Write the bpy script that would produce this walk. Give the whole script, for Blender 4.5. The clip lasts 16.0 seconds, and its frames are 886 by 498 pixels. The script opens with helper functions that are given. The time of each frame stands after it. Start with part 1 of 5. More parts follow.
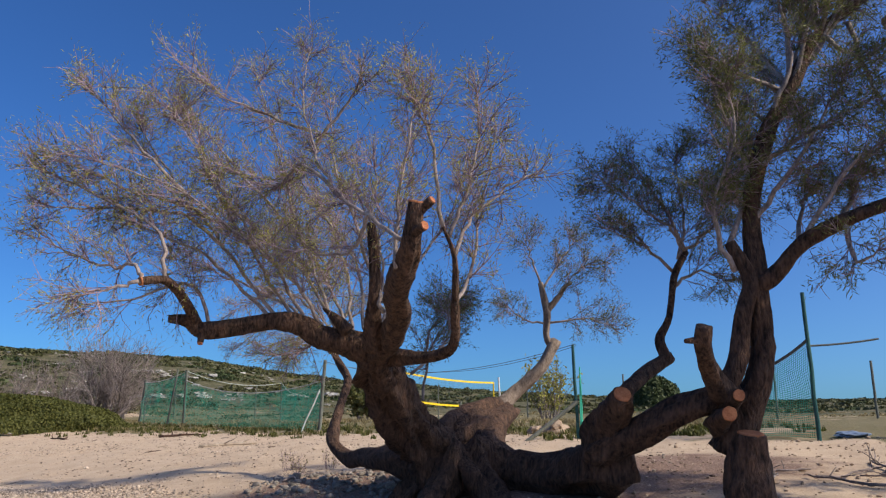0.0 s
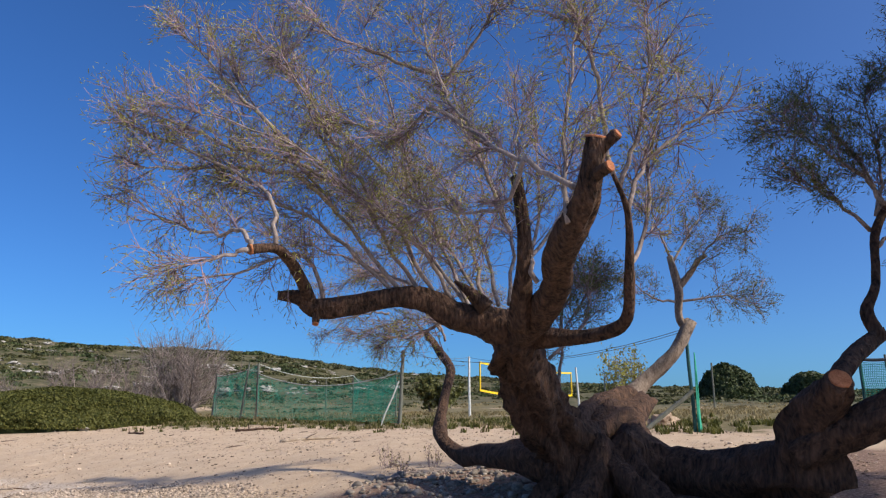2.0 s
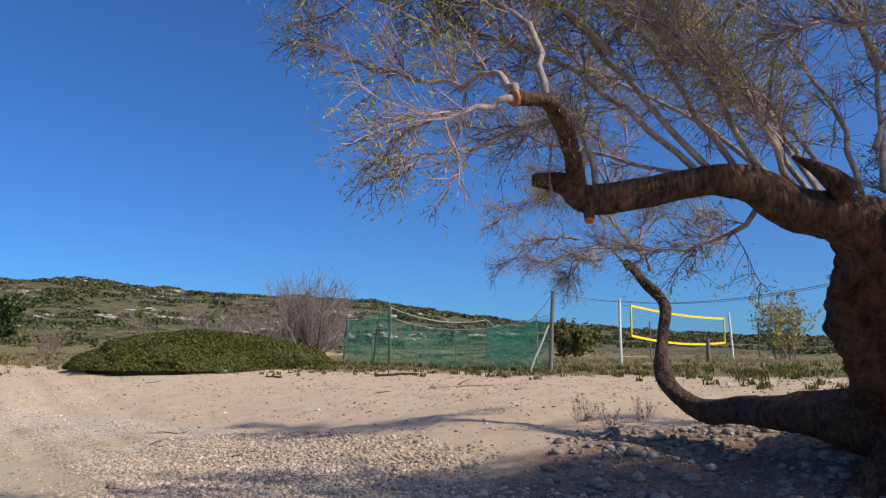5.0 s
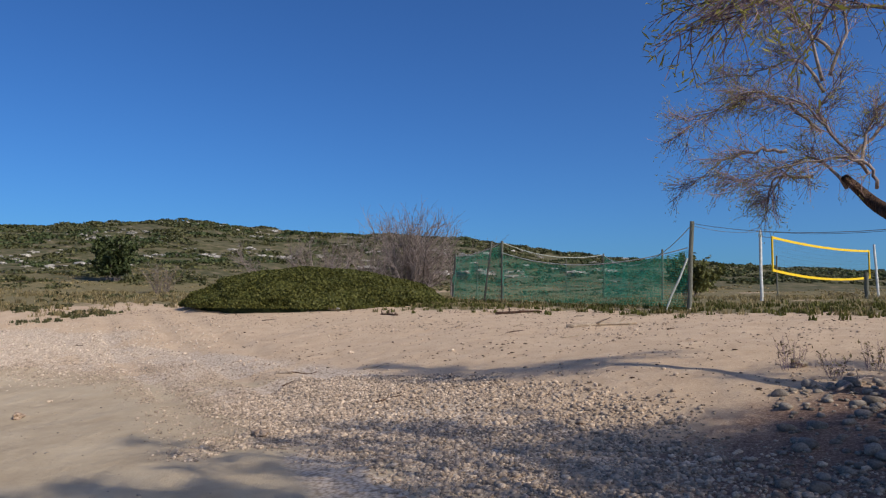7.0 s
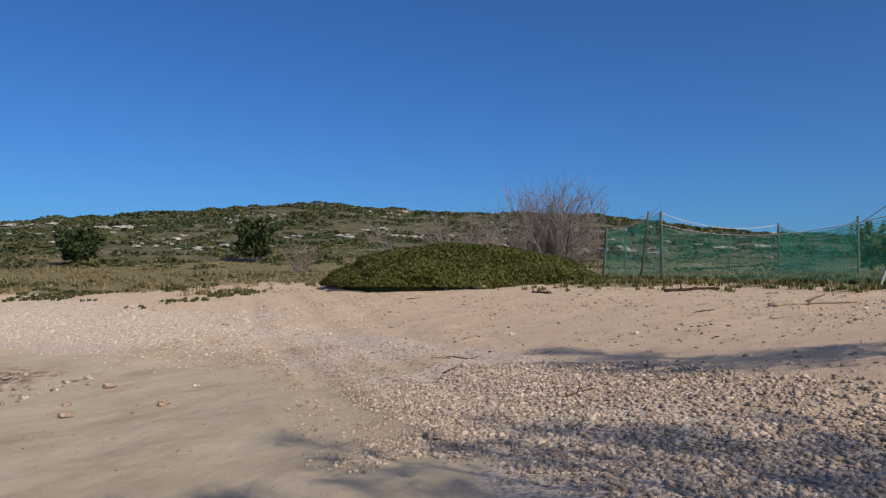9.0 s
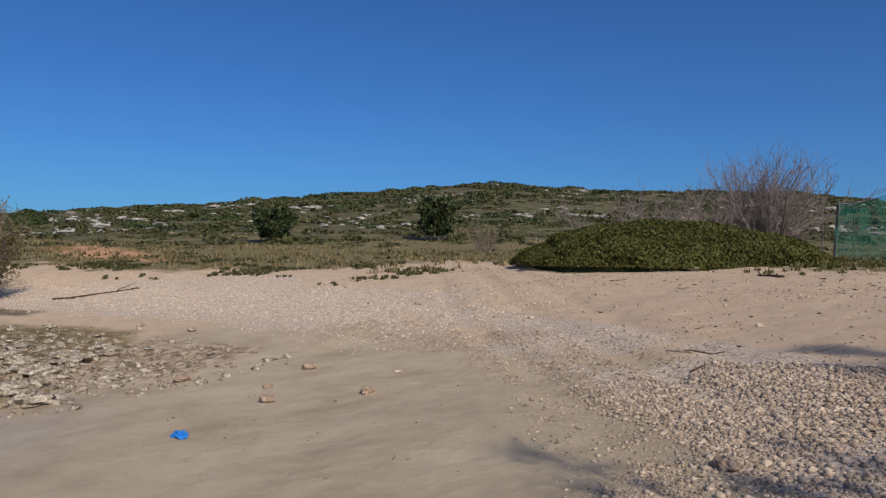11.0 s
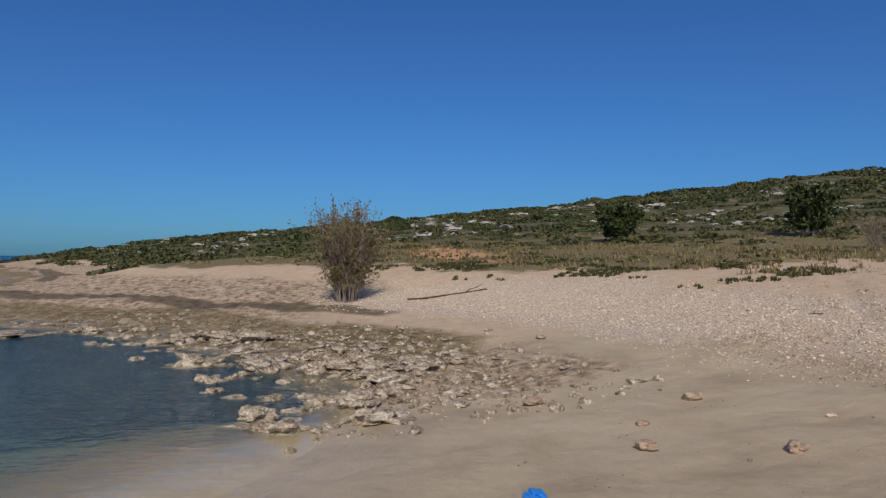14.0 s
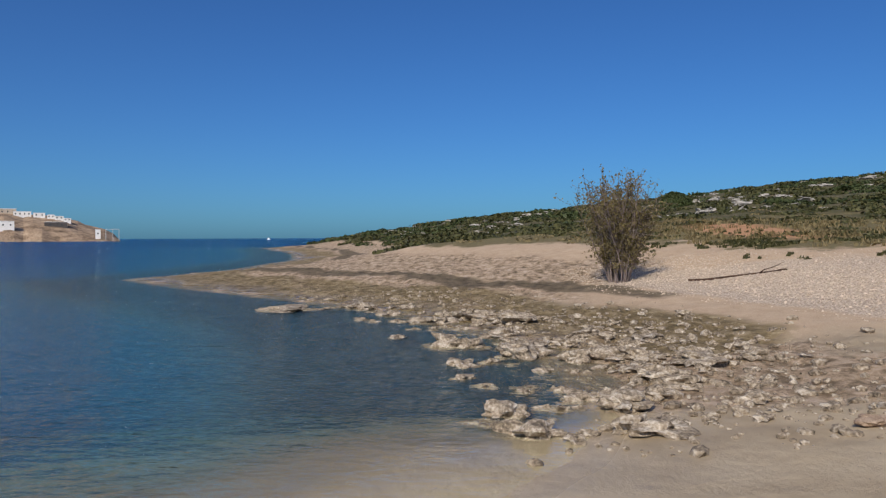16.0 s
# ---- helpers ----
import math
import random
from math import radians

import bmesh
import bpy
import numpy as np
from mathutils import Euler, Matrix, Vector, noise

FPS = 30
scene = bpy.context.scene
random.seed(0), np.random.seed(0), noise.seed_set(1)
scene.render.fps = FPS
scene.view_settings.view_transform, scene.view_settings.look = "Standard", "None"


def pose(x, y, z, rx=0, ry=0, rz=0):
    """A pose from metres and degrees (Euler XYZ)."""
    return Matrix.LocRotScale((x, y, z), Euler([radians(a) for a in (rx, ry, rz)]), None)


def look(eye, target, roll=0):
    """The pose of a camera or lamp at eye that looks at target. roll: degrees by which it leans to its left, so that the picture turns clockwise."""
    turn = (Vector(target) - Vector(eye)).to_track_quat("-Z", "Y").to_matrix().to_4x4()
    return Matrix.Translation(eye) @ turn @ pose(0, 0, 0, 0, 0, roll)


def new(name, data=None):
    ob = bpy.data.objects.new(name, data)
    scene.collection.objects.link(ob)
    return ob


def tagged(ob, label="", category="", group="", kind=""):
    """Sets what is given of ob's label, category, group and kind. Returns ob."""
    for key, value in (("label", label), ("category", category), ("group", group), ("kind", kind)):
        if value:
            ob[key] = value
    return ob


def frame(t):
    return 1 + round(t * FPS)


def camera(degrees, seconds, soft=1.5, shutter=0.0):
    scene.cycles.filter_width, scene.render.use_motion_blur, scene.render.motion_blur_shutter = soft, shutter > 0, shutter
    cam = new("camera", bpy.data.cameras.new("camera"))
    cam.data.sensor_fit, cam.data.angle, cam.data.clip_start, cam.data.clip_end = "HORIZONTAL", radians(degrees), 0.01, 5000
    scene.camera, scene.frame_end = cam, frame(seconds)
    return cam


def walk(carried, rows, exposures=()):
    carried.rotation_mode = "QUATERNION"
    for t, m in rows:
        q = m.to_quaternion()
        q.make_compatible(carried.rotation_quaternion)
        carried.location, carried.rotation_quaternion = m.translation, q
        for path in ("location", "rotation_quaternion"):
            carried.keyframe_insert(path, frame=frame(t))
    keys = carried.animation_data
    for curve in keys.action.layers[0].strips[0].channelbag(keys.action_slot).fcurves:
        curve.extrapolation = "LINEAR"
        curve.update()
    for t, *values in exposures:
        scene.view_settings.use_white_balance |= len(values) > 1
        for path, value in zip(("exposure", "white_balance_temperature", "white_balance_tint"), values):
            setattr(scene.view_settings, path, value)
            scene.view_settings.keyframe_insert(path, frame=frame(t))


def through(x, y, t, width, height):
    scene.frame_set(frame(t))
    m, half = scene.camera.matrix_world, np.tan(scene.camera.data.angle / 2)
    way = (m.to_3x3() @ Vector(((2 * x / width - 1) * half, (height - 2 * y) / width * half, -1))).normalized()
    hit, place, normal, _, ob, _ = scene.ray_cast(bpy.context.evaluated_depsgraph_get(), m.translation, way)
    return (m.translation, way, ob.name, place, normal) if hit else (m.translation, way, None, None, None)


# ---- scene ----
cam = camera(61.6, 16.0, soft=1.25)
PATH = [
    (0, (0.239, 0.383, 2.253), (0.109, 2.325, 2.713), 0.1),
    (0.5, (-0.036, 0.646, 2.238), (-0.194, 2.587, 2.695), -0.3),
    (1, (-0.286, 0.97, 2.23), (-0.487, 2.91, 2.674), -0.4),
    (1.5, (-0.493, 1.267, 2.266), (-0.726, 3.206, 2.701), -0.0),
    (2, (-0.746, 1.583, 2.263), (-1.017, 3.515, 2.704), -0.2),
    (2.5, (-0.987, 1.933, 2.241), (-1.28, 3.866, 2.664), 0.0),
    (3, (-1.253, 2.275, 2.245), (-1.534, 4.212, 2.652), 0.3),
    (3.5, (-1.535, 2.564, 2.233), (-1.856, 4.499, 2.624), -0.3),
    (4, (-1.787, 2.863, 2.205), (-2.16, 4.794, 2.571), 0.1),
    (4.5, (-2.054, 3.164, 2.204), (-2.493, 5.085, 2.543), 0.5),
    (5, (-2.366, 3.428, 2.21), (-2.917, 5.326, 2.517), 0.5),
    (5.2, (-2.498, 3.543, 2.21), (-3.09, 5.433, 2.492), 0.4),
    (7.3, (-3.938, 4.649, 2.195), (-4.738, 6.477, 2.317), 0.1),
    (7.5, (-4.06, 4.82, 2.16), (-4.882, 6.639, 2.272), -0.2),
    (8, (-4.438, 5.105, 2.15), (-5.319, 6.898, 2.251), -0.1),
    (8.5, (-4.796, 5.444, 2.14), (-5.764, 7.192, 2.224), 0.3),
    (9, (-5.216, 5.746, 2.115), (-6.289, 7.432, 2.199), 0.1),
    (9.2, (-5.42, 5.856, 2.098), (-6.535, 7.514, 2.188), 0.2),
    (11.3, (-6.947, 6.768, 2.045), (-8.431, 8.108, 2.072), 0.8),
    (11.5, (-7.066, 6.897, 2.036), (-8.587, 8.194, 2.066), 0.8),
    (12, (-7.424, 7.071, 2.039), (-9.03, 8.263, 2.063), 0.8),
    (12.5, (-7.839, 7.213, 2.052), (-9.525, 8.287, 2.078), 0.8),
    (13, (-8.265, 7.384, 2.012), (-10.026, 8.332, 2.047), 1.1),
    (13.5, (-8.665, 7.487, 1.996), (-10.49, 8.305, 2.03), 0.7),
    (14, (-9.081, 7.6, 1.995), (-10.976, 8.239, 2.018), 0.3),
    (14.5, (-9.512, 7.786, 1.949), (-11.464, 8.22, 1.969), 0.1),
    (15, (-9.873, 7.852, 1.918), (-11.86, 8.082, 1.924), -0.2),
    (15.5, (-10.273, 7.945, 1.917), (-12.273, 7.978, 1.903), -0.2),
    (16, (-10.644, 8.062, 1.886), (-12.642, 7.978, 1.855), -0.2),
]
walk(cam, [(t, look(eye, target, roll)) for t, eye, target, roll in PATH],
     exposures=((0.0, 0.1), (2.0, 0.16), (4.0, 0.24), (5.0, 0.08), (7.5, -0.25), (9.0, -0.28), (12.0, -0.55), (14.0, -0.6), (16.0, -0.46)))

# ---- world and sun ----
SUN_TO = Vector((1.2, -0.38, 1.0)).normalized()
world = bpy.data.worlds.new("sky")
scene.world = world
world.use_nodes = True
wn = world.node_tree
wn.nodes.clear()
def sky_node(air, dust, ozone, colour):
    """A clear-sky texture multiplied by a colour."""
    sky = wn.nodes.new("ShaderNodeTexSky")
    sky.sky_type, sky.sun_disc = "NISHITA", False
    sky.sun_elevation = math.asin(SUN_TO.z)
    sky.sun_rotation = math.atan2(SUN_TO.x, SUN_TO.y)
    sky.air_density, sky.dust_density, sky.ozone_density = air, dust, ozone
    tint = wn.nodes.new("ShaderNodeMixRGB")
    tint.blend_type, tint.inputs[0].default_value = "MULTIPLY", 1.0
    tint.inputs[2].default_value = (*colour, 1)
    wn.links.new(sky.outputs[0], tint.inputs[1])
    return tint.outputs[0]


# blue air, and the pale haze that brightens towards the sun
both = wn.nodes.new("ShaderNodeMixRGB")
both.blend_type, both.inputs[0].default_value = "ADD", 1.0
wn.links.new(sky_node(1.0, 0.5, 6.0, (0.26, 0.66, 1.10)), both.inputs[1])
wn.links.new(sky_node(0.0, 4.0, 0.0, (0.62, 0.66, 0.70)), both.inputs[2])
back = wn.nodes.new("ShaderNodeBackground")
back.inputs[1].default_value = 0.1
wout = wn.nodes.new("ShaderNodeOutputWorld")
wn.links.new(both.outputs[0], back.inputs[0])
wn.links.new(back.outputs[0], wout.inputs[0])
sun = new("sun", bpy.data.lights.new("sun", "SUN"))
sun.data.energy, sun.data.angle, sun.data.color = 4.5, radians(0.55), (1.0, 0.895, 0.745)
sun.rotation_mode = "QUATERNION"
sun.rotation_quaternion = SUN_TO.to_track_quat("Z", "Y")


# ---- materials ----
def rgb(c):
    return (c[0], c[1], c[2], 1.0)


def material(name, dark, light, scale=6.0, fine=60.0, rough=0.85, bump=0.3, depth=0.01, vary=0.0, third=None, metal=0.0, stretch=(1, 1, 1), spec=0.3):
    """Two-scale mottled surface: dark and light tones in broad blotches, fine grain, bump."""
    m = bpy.data.materials.new(name)
    m.use_nodes = True
    nt = m.node_tree
    b = nt.nodes["Principled BSDF"]
    b.inputs["Roughness"].default_value = rough
    b.inputs["Metallic"].default_value = metal
    b.inputs["Specular IOR Level"].default_value = spec
    geo = nt.nodes.new("ShaderNodeTexCoord")
    mp = nt.nodes.new("ShaderNodeMapping")
    mp.inputs["Scale"].default_value = stretch
    nt.links.new(geo.outputs["Object"], mp.inputs[0])
    n1, n2 = nt.nodes.new("ShaderNodeTexNoise"), nt.nodes.new("ShaderNodeTexNoise")
    for n, s in ((n1, scale), (n2, fine)):
        n.inputs["Scale"].default_value, n.inputs["Detail"].default_value = s, 6.0
        nt.links.new(mp.outputs[0], n.inputs["Vector"])
    add = nt.nodes.new("ShaderNodeMath")
    add.operation = "MULTIPLY_ADD"
    add.inputs[1].default_value = 0.5
    nt.links.new(n2.outputs["Fac"], add.inputs[0])
    half = nt.nodes.new("ShaderNodeMath")
    half.operation = "MULTIPLY"
    half.inputs[1].default_value = 0.5
    nt.links.new(n1.outputs["Fac"], half.inputs[0])
    nt.links.new(half.outputs[0], add.inputs[2])
    ramp = nt.nodes.new("ShaderNodeValToRGB")
    ramp.color_ramp.elements[0].position, ramp.color_ramp.elements[0].color = 0.36, rgb(dark)
    ramp.color_ramp.elements[1].position, ramp.color_ramp.elements[1].color = 0.64, rgb(light)
    if third:
        e = ramp.color_ramp.elements.new(0.5)
        e.color = rgb(third)
    nt.links.new(add.outputs[0], ramp.inputs[0])
    out = ramp.outputs[0]
    if vary:
        g = nt.nodes.new("ShaderNodeNewGeometry")
        hsv = nt.nodes.new("ShaderNodeHueSaturation")
        mr = nt.nodes.new("ShaderNodeMapRange")
        mr.inputs["To Min"].default_value, mr.inputs["To Max"].default_value = 1 - vary, 1 + vary
        nt.links.new(g.outputs["Random Per Island"], mr.inputs["Value"])
        nt.links.new(mr.outputs[0], hsv.inputs["Value"])
        nt.links.new(out, hsv.inputs["Color"])
        out = hsv.outputs[0]
    nt.links.new(out, b.inputs["Base Color"])
    if bump:
        bp = nt.nodes.new("ShaderNodeBump")
        bp.inputs["Strength"].default_value, bp.inputs["Distance"].default_value = bump, depth
        nt.links.new(add.outputs[0], bp.inputs["Height"])
        nt.links.new(bp.outputs[0], b.inputs["Normal"])
    return m


def leaf_material(name, dark, light, vary=0.3, through=0.35):
    """Leaves: a diffuse and a translucent part, varied leaf by leaf."""
    m = bpy.data.materials.new(name)
    m.use_nodes = True
    nt = m.node_tree
    b = nt.nodes["Principled BSDF"]
    b.inputs["Roughness"].default_value = 0.6
    b.inputs["Specular IOR Level"].default_value = 0.25
    g = nt.nodes.new("ShaderNodeNewGeometry")
    ramp = nt.nodes.new("ShaderNodeValToRGB")
    ramp.color_ramp.elements[0].color, ramp.color_ramp.elements[1].color = rgb(dark), rgb(light)
    nt.links.new(g.outputs["Random Per Island"], ramp.inputs[0])
    nt.links.new(ramp.outputs[0], b.inputs["Base Color"])
    tr = nt.nodes.new("ShaderNodeBsdfTranslucent")
    nt.links.new(ramp.outputs[0], tr.inputs["Color"])
    mix = nt.nodes.new("ShaderNodeMixShader")
    mix.inputs[0].default_value = through
    nt.links.new(b.outputs[0], mix.inputs[1])
    nt.links.new(tr.outputs[0], mix.inputs[2])
    nt.links.new(mix.outputs[0], nt.nodes["Material Output"].inputs["Surface"])
    return m


BARK = material("bark", (0.015, 0.009, 0.006), (0.14, 0.078, 0.05), 13, 42, 0.9, 1.0, 0.09, stretch=(1, 1, 0.3))
BARK_PALE = material("pale_bark", (0.11, 0.08, 0.062), (0.34, 0.265, 0.205), 14, 60, 0.9, 0.7, 0.015, stretch=(1, 1, 0.5))
BOUGH = material("bough_bark", (0.15, 0.115, 0.10), (0.42, 0.34, 0.30), 14, 60, 0.9, 0.6, 0.01, stretch=(1, 1, 0.5))
TWIG = material("twig", (0.13, 0.088, 0.098), (0.31, 0.22, 0.232), 5, 40, 0.85, 0, vary=0.35)
TWIG_GREY = material("grey_twig", (0.12, 0.095, 0.085), (0.28, 0.225, 0.20), 5, 40, 0.9, 0, vary=0.3)
CUT = material("cut_wood", (0.24, 0.075, 0.03), (0.50, 0.20, 0.085), 12, 90, 0.8, 0.4, 0.004)
LEAF_OLIVE = leaf_material("olive_leaves", (0.20, 0.20, 0.045), (0.44, 0.40, 0.105))
LEAF_GREEN = leaf_material("green_leaves", (0.08, 0.09, 0.03), (0.20, 0.20, 0.065))
LEAF_BUSH = leaf_material("bush_leaves", (0.05, 0.06, 0.013), (0.155, 0.15, 0.036))
LEAF_SCRUB = leaf_material("scrub_leaves", (0.035, 0.042, 0.015), (0.115, 0.11, 0.042), through=0.15)
LEAF_DRY = leaf_material("dry_grass", (0.16, 0.13, 0.06), (0.38, 0.30, 0.15))
LEAF_BROWN = leaf_material("brown_leaves", (0.12, 0.098, 0.04), (0.28, 0.23, 0.105))
LEAF_DARK = leaf_material("dark_leaves", (0.028, 0.042, 0.014), (0.08, 0.10, 0.034), through=0.15)
STONE = material("beach_stone", (0.22, 0.165, 0.12), (0.52, 0.415, 0.315), 8, 70, 0.9, 0.4, 0.006, vary=0.42)
STONE_PALE = material("pale_cobble", (0.40, 0.315, 0.235), (0.66, 0.55, 0.43), 8, 70, 0.9, 0.4, 0.006, vary=0.25)
# grey stone, made darker to put the tree's shade into the rubble
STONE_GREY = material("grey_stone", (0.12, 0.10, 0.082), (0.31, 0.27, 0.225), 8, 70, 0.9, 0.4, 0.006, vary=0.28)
ROCK = material("shore_rock", (0.07, 0.055, 0.038), (0.60, 0.53, 0.43), 6, 28, 0.85, 0.9, 0.05, third=(0.30, 0.24, 0.17))
ROCK_RED = material("reddish_stone", (0.20, 0.13, 0.085), (0.46, 0.35, 0.25), 9, 60, 0.9, 0.7, 0.02)
ROCK_WHITE = material("limestone", (0.20, 0.185, 0.16), (0.50, 0.465, 0.41), 0.8, 9, 0.9, 0.5, 0.05)
POST_WOOD = material("weathered_post", (0.07, 0.075, 0.06), (0.20, 0.20, 0.16), 8, 70, 0.85, 0.5, 0.004, stretch=(1, 1, 0.1))
POST_GREEN = material("green_post", (0.01, 0.05, 0.048), (0.025, 0.105, 0.095), 8, 70, 0.55, 0.2, 0.002)
POST_WHITE = material("pale_pole", (0.45, 0.46, 0.44), (0.70, 0.70, 0.66), 8, 70, 0.6, 0.1, 0.002)
NET_GREEN = material("green_netting", (0.02, 0.26, 0.16), (0.05, 0.42, 0.27), 3, 30, 0.6, 0, vary=0.2)
ROPE_PALE = material("pale_rope", (0.35, 0.38, 0.34), (0.62, 0.64, 0.58), 20, 120, 0.8, 0.3, 0.002)
ROPE_DARK = material("dark_rope", (0.05, 0.06, 0.06), (0.12, 0.13, 0.12), 20, 120, 0.8, 0.3, 0.002)
YELLOW = material("yellow_band", (0.65, 0.42, 0.01), (0.85, 0.58, 0.02), 6, 80, 0.6, 0.1, 0.002)
WIRE = material("thin_cord", (0.08, 0.08, 0.07), (0.16, 0.16, 0.14), 6, 80, 0.7, 0)
DRIFT = material("driftwood", (0.20, 0.15, 0.10), (0.48, 0.39, 0.29), 10, 80, 0.9, 0.5, 0.006, stretch=(1, 0.3, 1))
BLUE_PLASTIC = material("blue_plastic", (0.01, 0.16, 0.55), (0.04, 0.28, 0.75), 10, 60, 0.35, 0.2, 0.004, spec=0.5)
BLUE_GREY = material("blue_grey_sheet", (0.10, 0.14, 0.22), (0.22, 0.28, 0.38), 10, 60, 0.5, 0.2, 0.004)
WALL_WHITE = material("white_wall", (0.70, 0.69, 0.66), (0.82, 0.81, 0.79), 0.4, 5, 0.85, 0.1, 0.01)
WALL_DARK = material("dark_wall", (0.05, 0.045, 0.045), (0.11, 0.10, 0.095), 0.4, 5, 0.8, 0.1, 0.01)
WALL_SAND = material("plaster_wall", (0.38, 0.32, 0.25), (0.52, 0.45, 0.37), 0.4, 5, 0.85, 0.1, 0.01)
GLASS_DARK = material("window_glass", (0.03, 0.04, 0.05), (0.06, 0.07, 0.08), 0.4, 5, 0.15, 0)


# ---- mesh helpers ----
class Soup:
    """Vertices and faces gathered for one mesh."""

    def __init__(self):
        self.v, self.f, self.n = [], [], 0

    def add(self, verts, faces):
        verts = np.asarray(verts, dtype=float).reshape(-1, 3)
        self.v.append(verts)
        k = self.n
        self.f.extend([tuple(i + k for i in f) for f in faces])
        self.n += len(verts)

    def mesh(self, name, mat, smooth=False):
        me = bpy.data.meshes.new(name)
        if self.v:
            me.from_pydata(np.concatenate(self.v).tolist(), [], self.f)
        me.materials.append(mat)
        if smooth:
            me.polygons.foreach_set("use_smooth", [True] * len(me.polygons))
        me.update()
        return me


def part(name, soup, mat, parent=None, label="", smooth=False, kind=""):
    ob = new(name, soup.mesh(name, mat, smooth))
    if parent is not None:
        ob.parent = parent
        ob.matrix_parent_inverse = Matrix.Translation(-parent.location)
    return tagged(ob, label=label, kind=kind)


def thing(name, at, label, category, group=""):
    ob = new(name)
    ob.location = at
    ob.empty_display_size = 0.2
    return tagged(ob, label=label, category=category, group=group)


def curve(points, per=6):
    """Catmull-Rom through points of any dimension."""
    p = np.asarray(points, dtype=float)
    if len(p) < 2:
        return p
    q = np.vstack([2 * p[0] - p[1], p, 2 * p[-1] - p[-2]])
    out = []
    for i in range(1, len(q) - 2):
        a, b, c, d = q[i - 1], q[i], q[i + 1], q[i + 2]
        for k in range(per):
            t = k / per
            out.append(0.5 * (2 * b + (c - a) * t + (2 * a - 5 * b + 4 * c - d) * t * t + (3 * b - a - 3 * c + d) * t ** 3))
    out.append(p[-1])
    return np.array(out)


def tube(soup, pts, radii, sides=5, lump=0.0, seed=0, close=True):
    """A tube along pts with a radius for each."""
    pts = np.asarray(pts, dtype=float)
    n = len(pts)
    radii = np.broadcast_to(np.asarray(radii, dtype=float), (n,))
    tang = np.gradient(pts, axis=0)
    tang /= np.linalg.norm(tang, axis=1, keepdims=True) + 1e-9
    ref = np.array([0.31, 0.27, 0.91]) if abs(tang[0][2]) < 0.9 else np.array([0.93, 0.2, 0.3])
    u = np.cross(tang[0], ref)
    u /= np.linalg.norm(u)
    run = np.concatenate([[0], np.cumsum(np.linalg.norm(np.diff(pts, axis=0), axis=1))])
    ang = np.arange(sides) * 2 * math.pi / sides
    verts = []
    for i in range(n):
        u = u - tang[i] * (u @ tang[i])
        u /= np.linalg.norm(u) + 1e-9
        w = np.cross(tang[i], u)
        r = np.full(sides, radii[i])
        if lump:
            for k in range(sides):
                a = ang[k]
                r[k] *= 1 + lump * noise.noise(Vector((math.cos(a) * 1.5 + seed, math.sin(a) * 1.5, run[i] * 1.5))) + 0.6 * lump * noise.noise(
                    Vector((math.cos(a) * 4.5 + seed, math.sin(a) * 4.5, run[i] * 2.2))) + 0.4 * lump * noise.noise(Vector((math.cos(a) * 9 + seed, math.sin(a) * 9, run[i] * 9)))
        verts.append(pts[i] + np.outer(np.cos(ang) * r, u) + np.outer(np.sin(ang) * r, w))
    faces = [(i * sides + k, i * sides + (k + 1) % sides, (i + 1) * sides + (k + 1) % sides, (i + 1) * sides + k) for i in range(n - 1) for k in range(sides)]
    if close:
        faces.append(tuple(range(sides))[::-1])
        faces.append(tuple((n - 1) * sides + k for k in range(sides)))
    soup.add(np.concatenate(verts), faces)


def box(soup, lo, hi, m=None):
    x0, y0, z0 = lo
    x1, y1, z1 = hi
    v = [(x0, y0, z0), (x1, y0, z0), (x1, y1, z0), (x0, y1, z0), (x0, y0, z1), (x1, y0, z1), (x1, y1, z1), (x0, y1, z1)]
    if m is not None:
        v = [tuple(m @ Vector(p)) for p in v]
    soup.add(v, [(3, 2, 1, 0), (4, 5, 6, 7), (0, 1, 5, 4), (1, 2, 6, 5), (2, 3, 7, 6), (3, 0, 4, 7)])


def ball(level):
    bm = bmesh.new()
    bmesh.ops.create_icosphere(bm, subdivisions=level, radius=1)
    v = np.array([p.co[:] for p in bm.verts])
    f = [tuple(p.index for p in q.verts) for q in bm.faces]
    bm.free()
    return v, f


BALLS = {k: ball(k) for k in (1, 2, 3, 4)}


def stone_shape(rng, level, rough=0.25, flat=0.6):
    v, f = BALLS[level]
    v = v.copy()
    o = rng.uniform(0, 50, 3)
    s = np.array([rng.uniform(0.8, 1.25), rng.uniform(0.7, 1.0), rng.uniform(flat * 0.8, flat * 1.2)])
    k = np.array([1 + rough * noise.noise(Vector(p * 1.3 + o)) * 1.6 + rough * 0.6 * noise.noise(Vector(p * 3.1 + o)) + rough * 0.35 * noise.noise(Vector(p * 7.0 + o)) for p in v])
    v = v * k[:, None] * s
    a = rng.uniform(0, 6.28)
    c, d = math.cos(a), math.sin(a)
    return v @ np.array([[c, d, 0], [-d, c, 0], [0, 0, 1]]), f


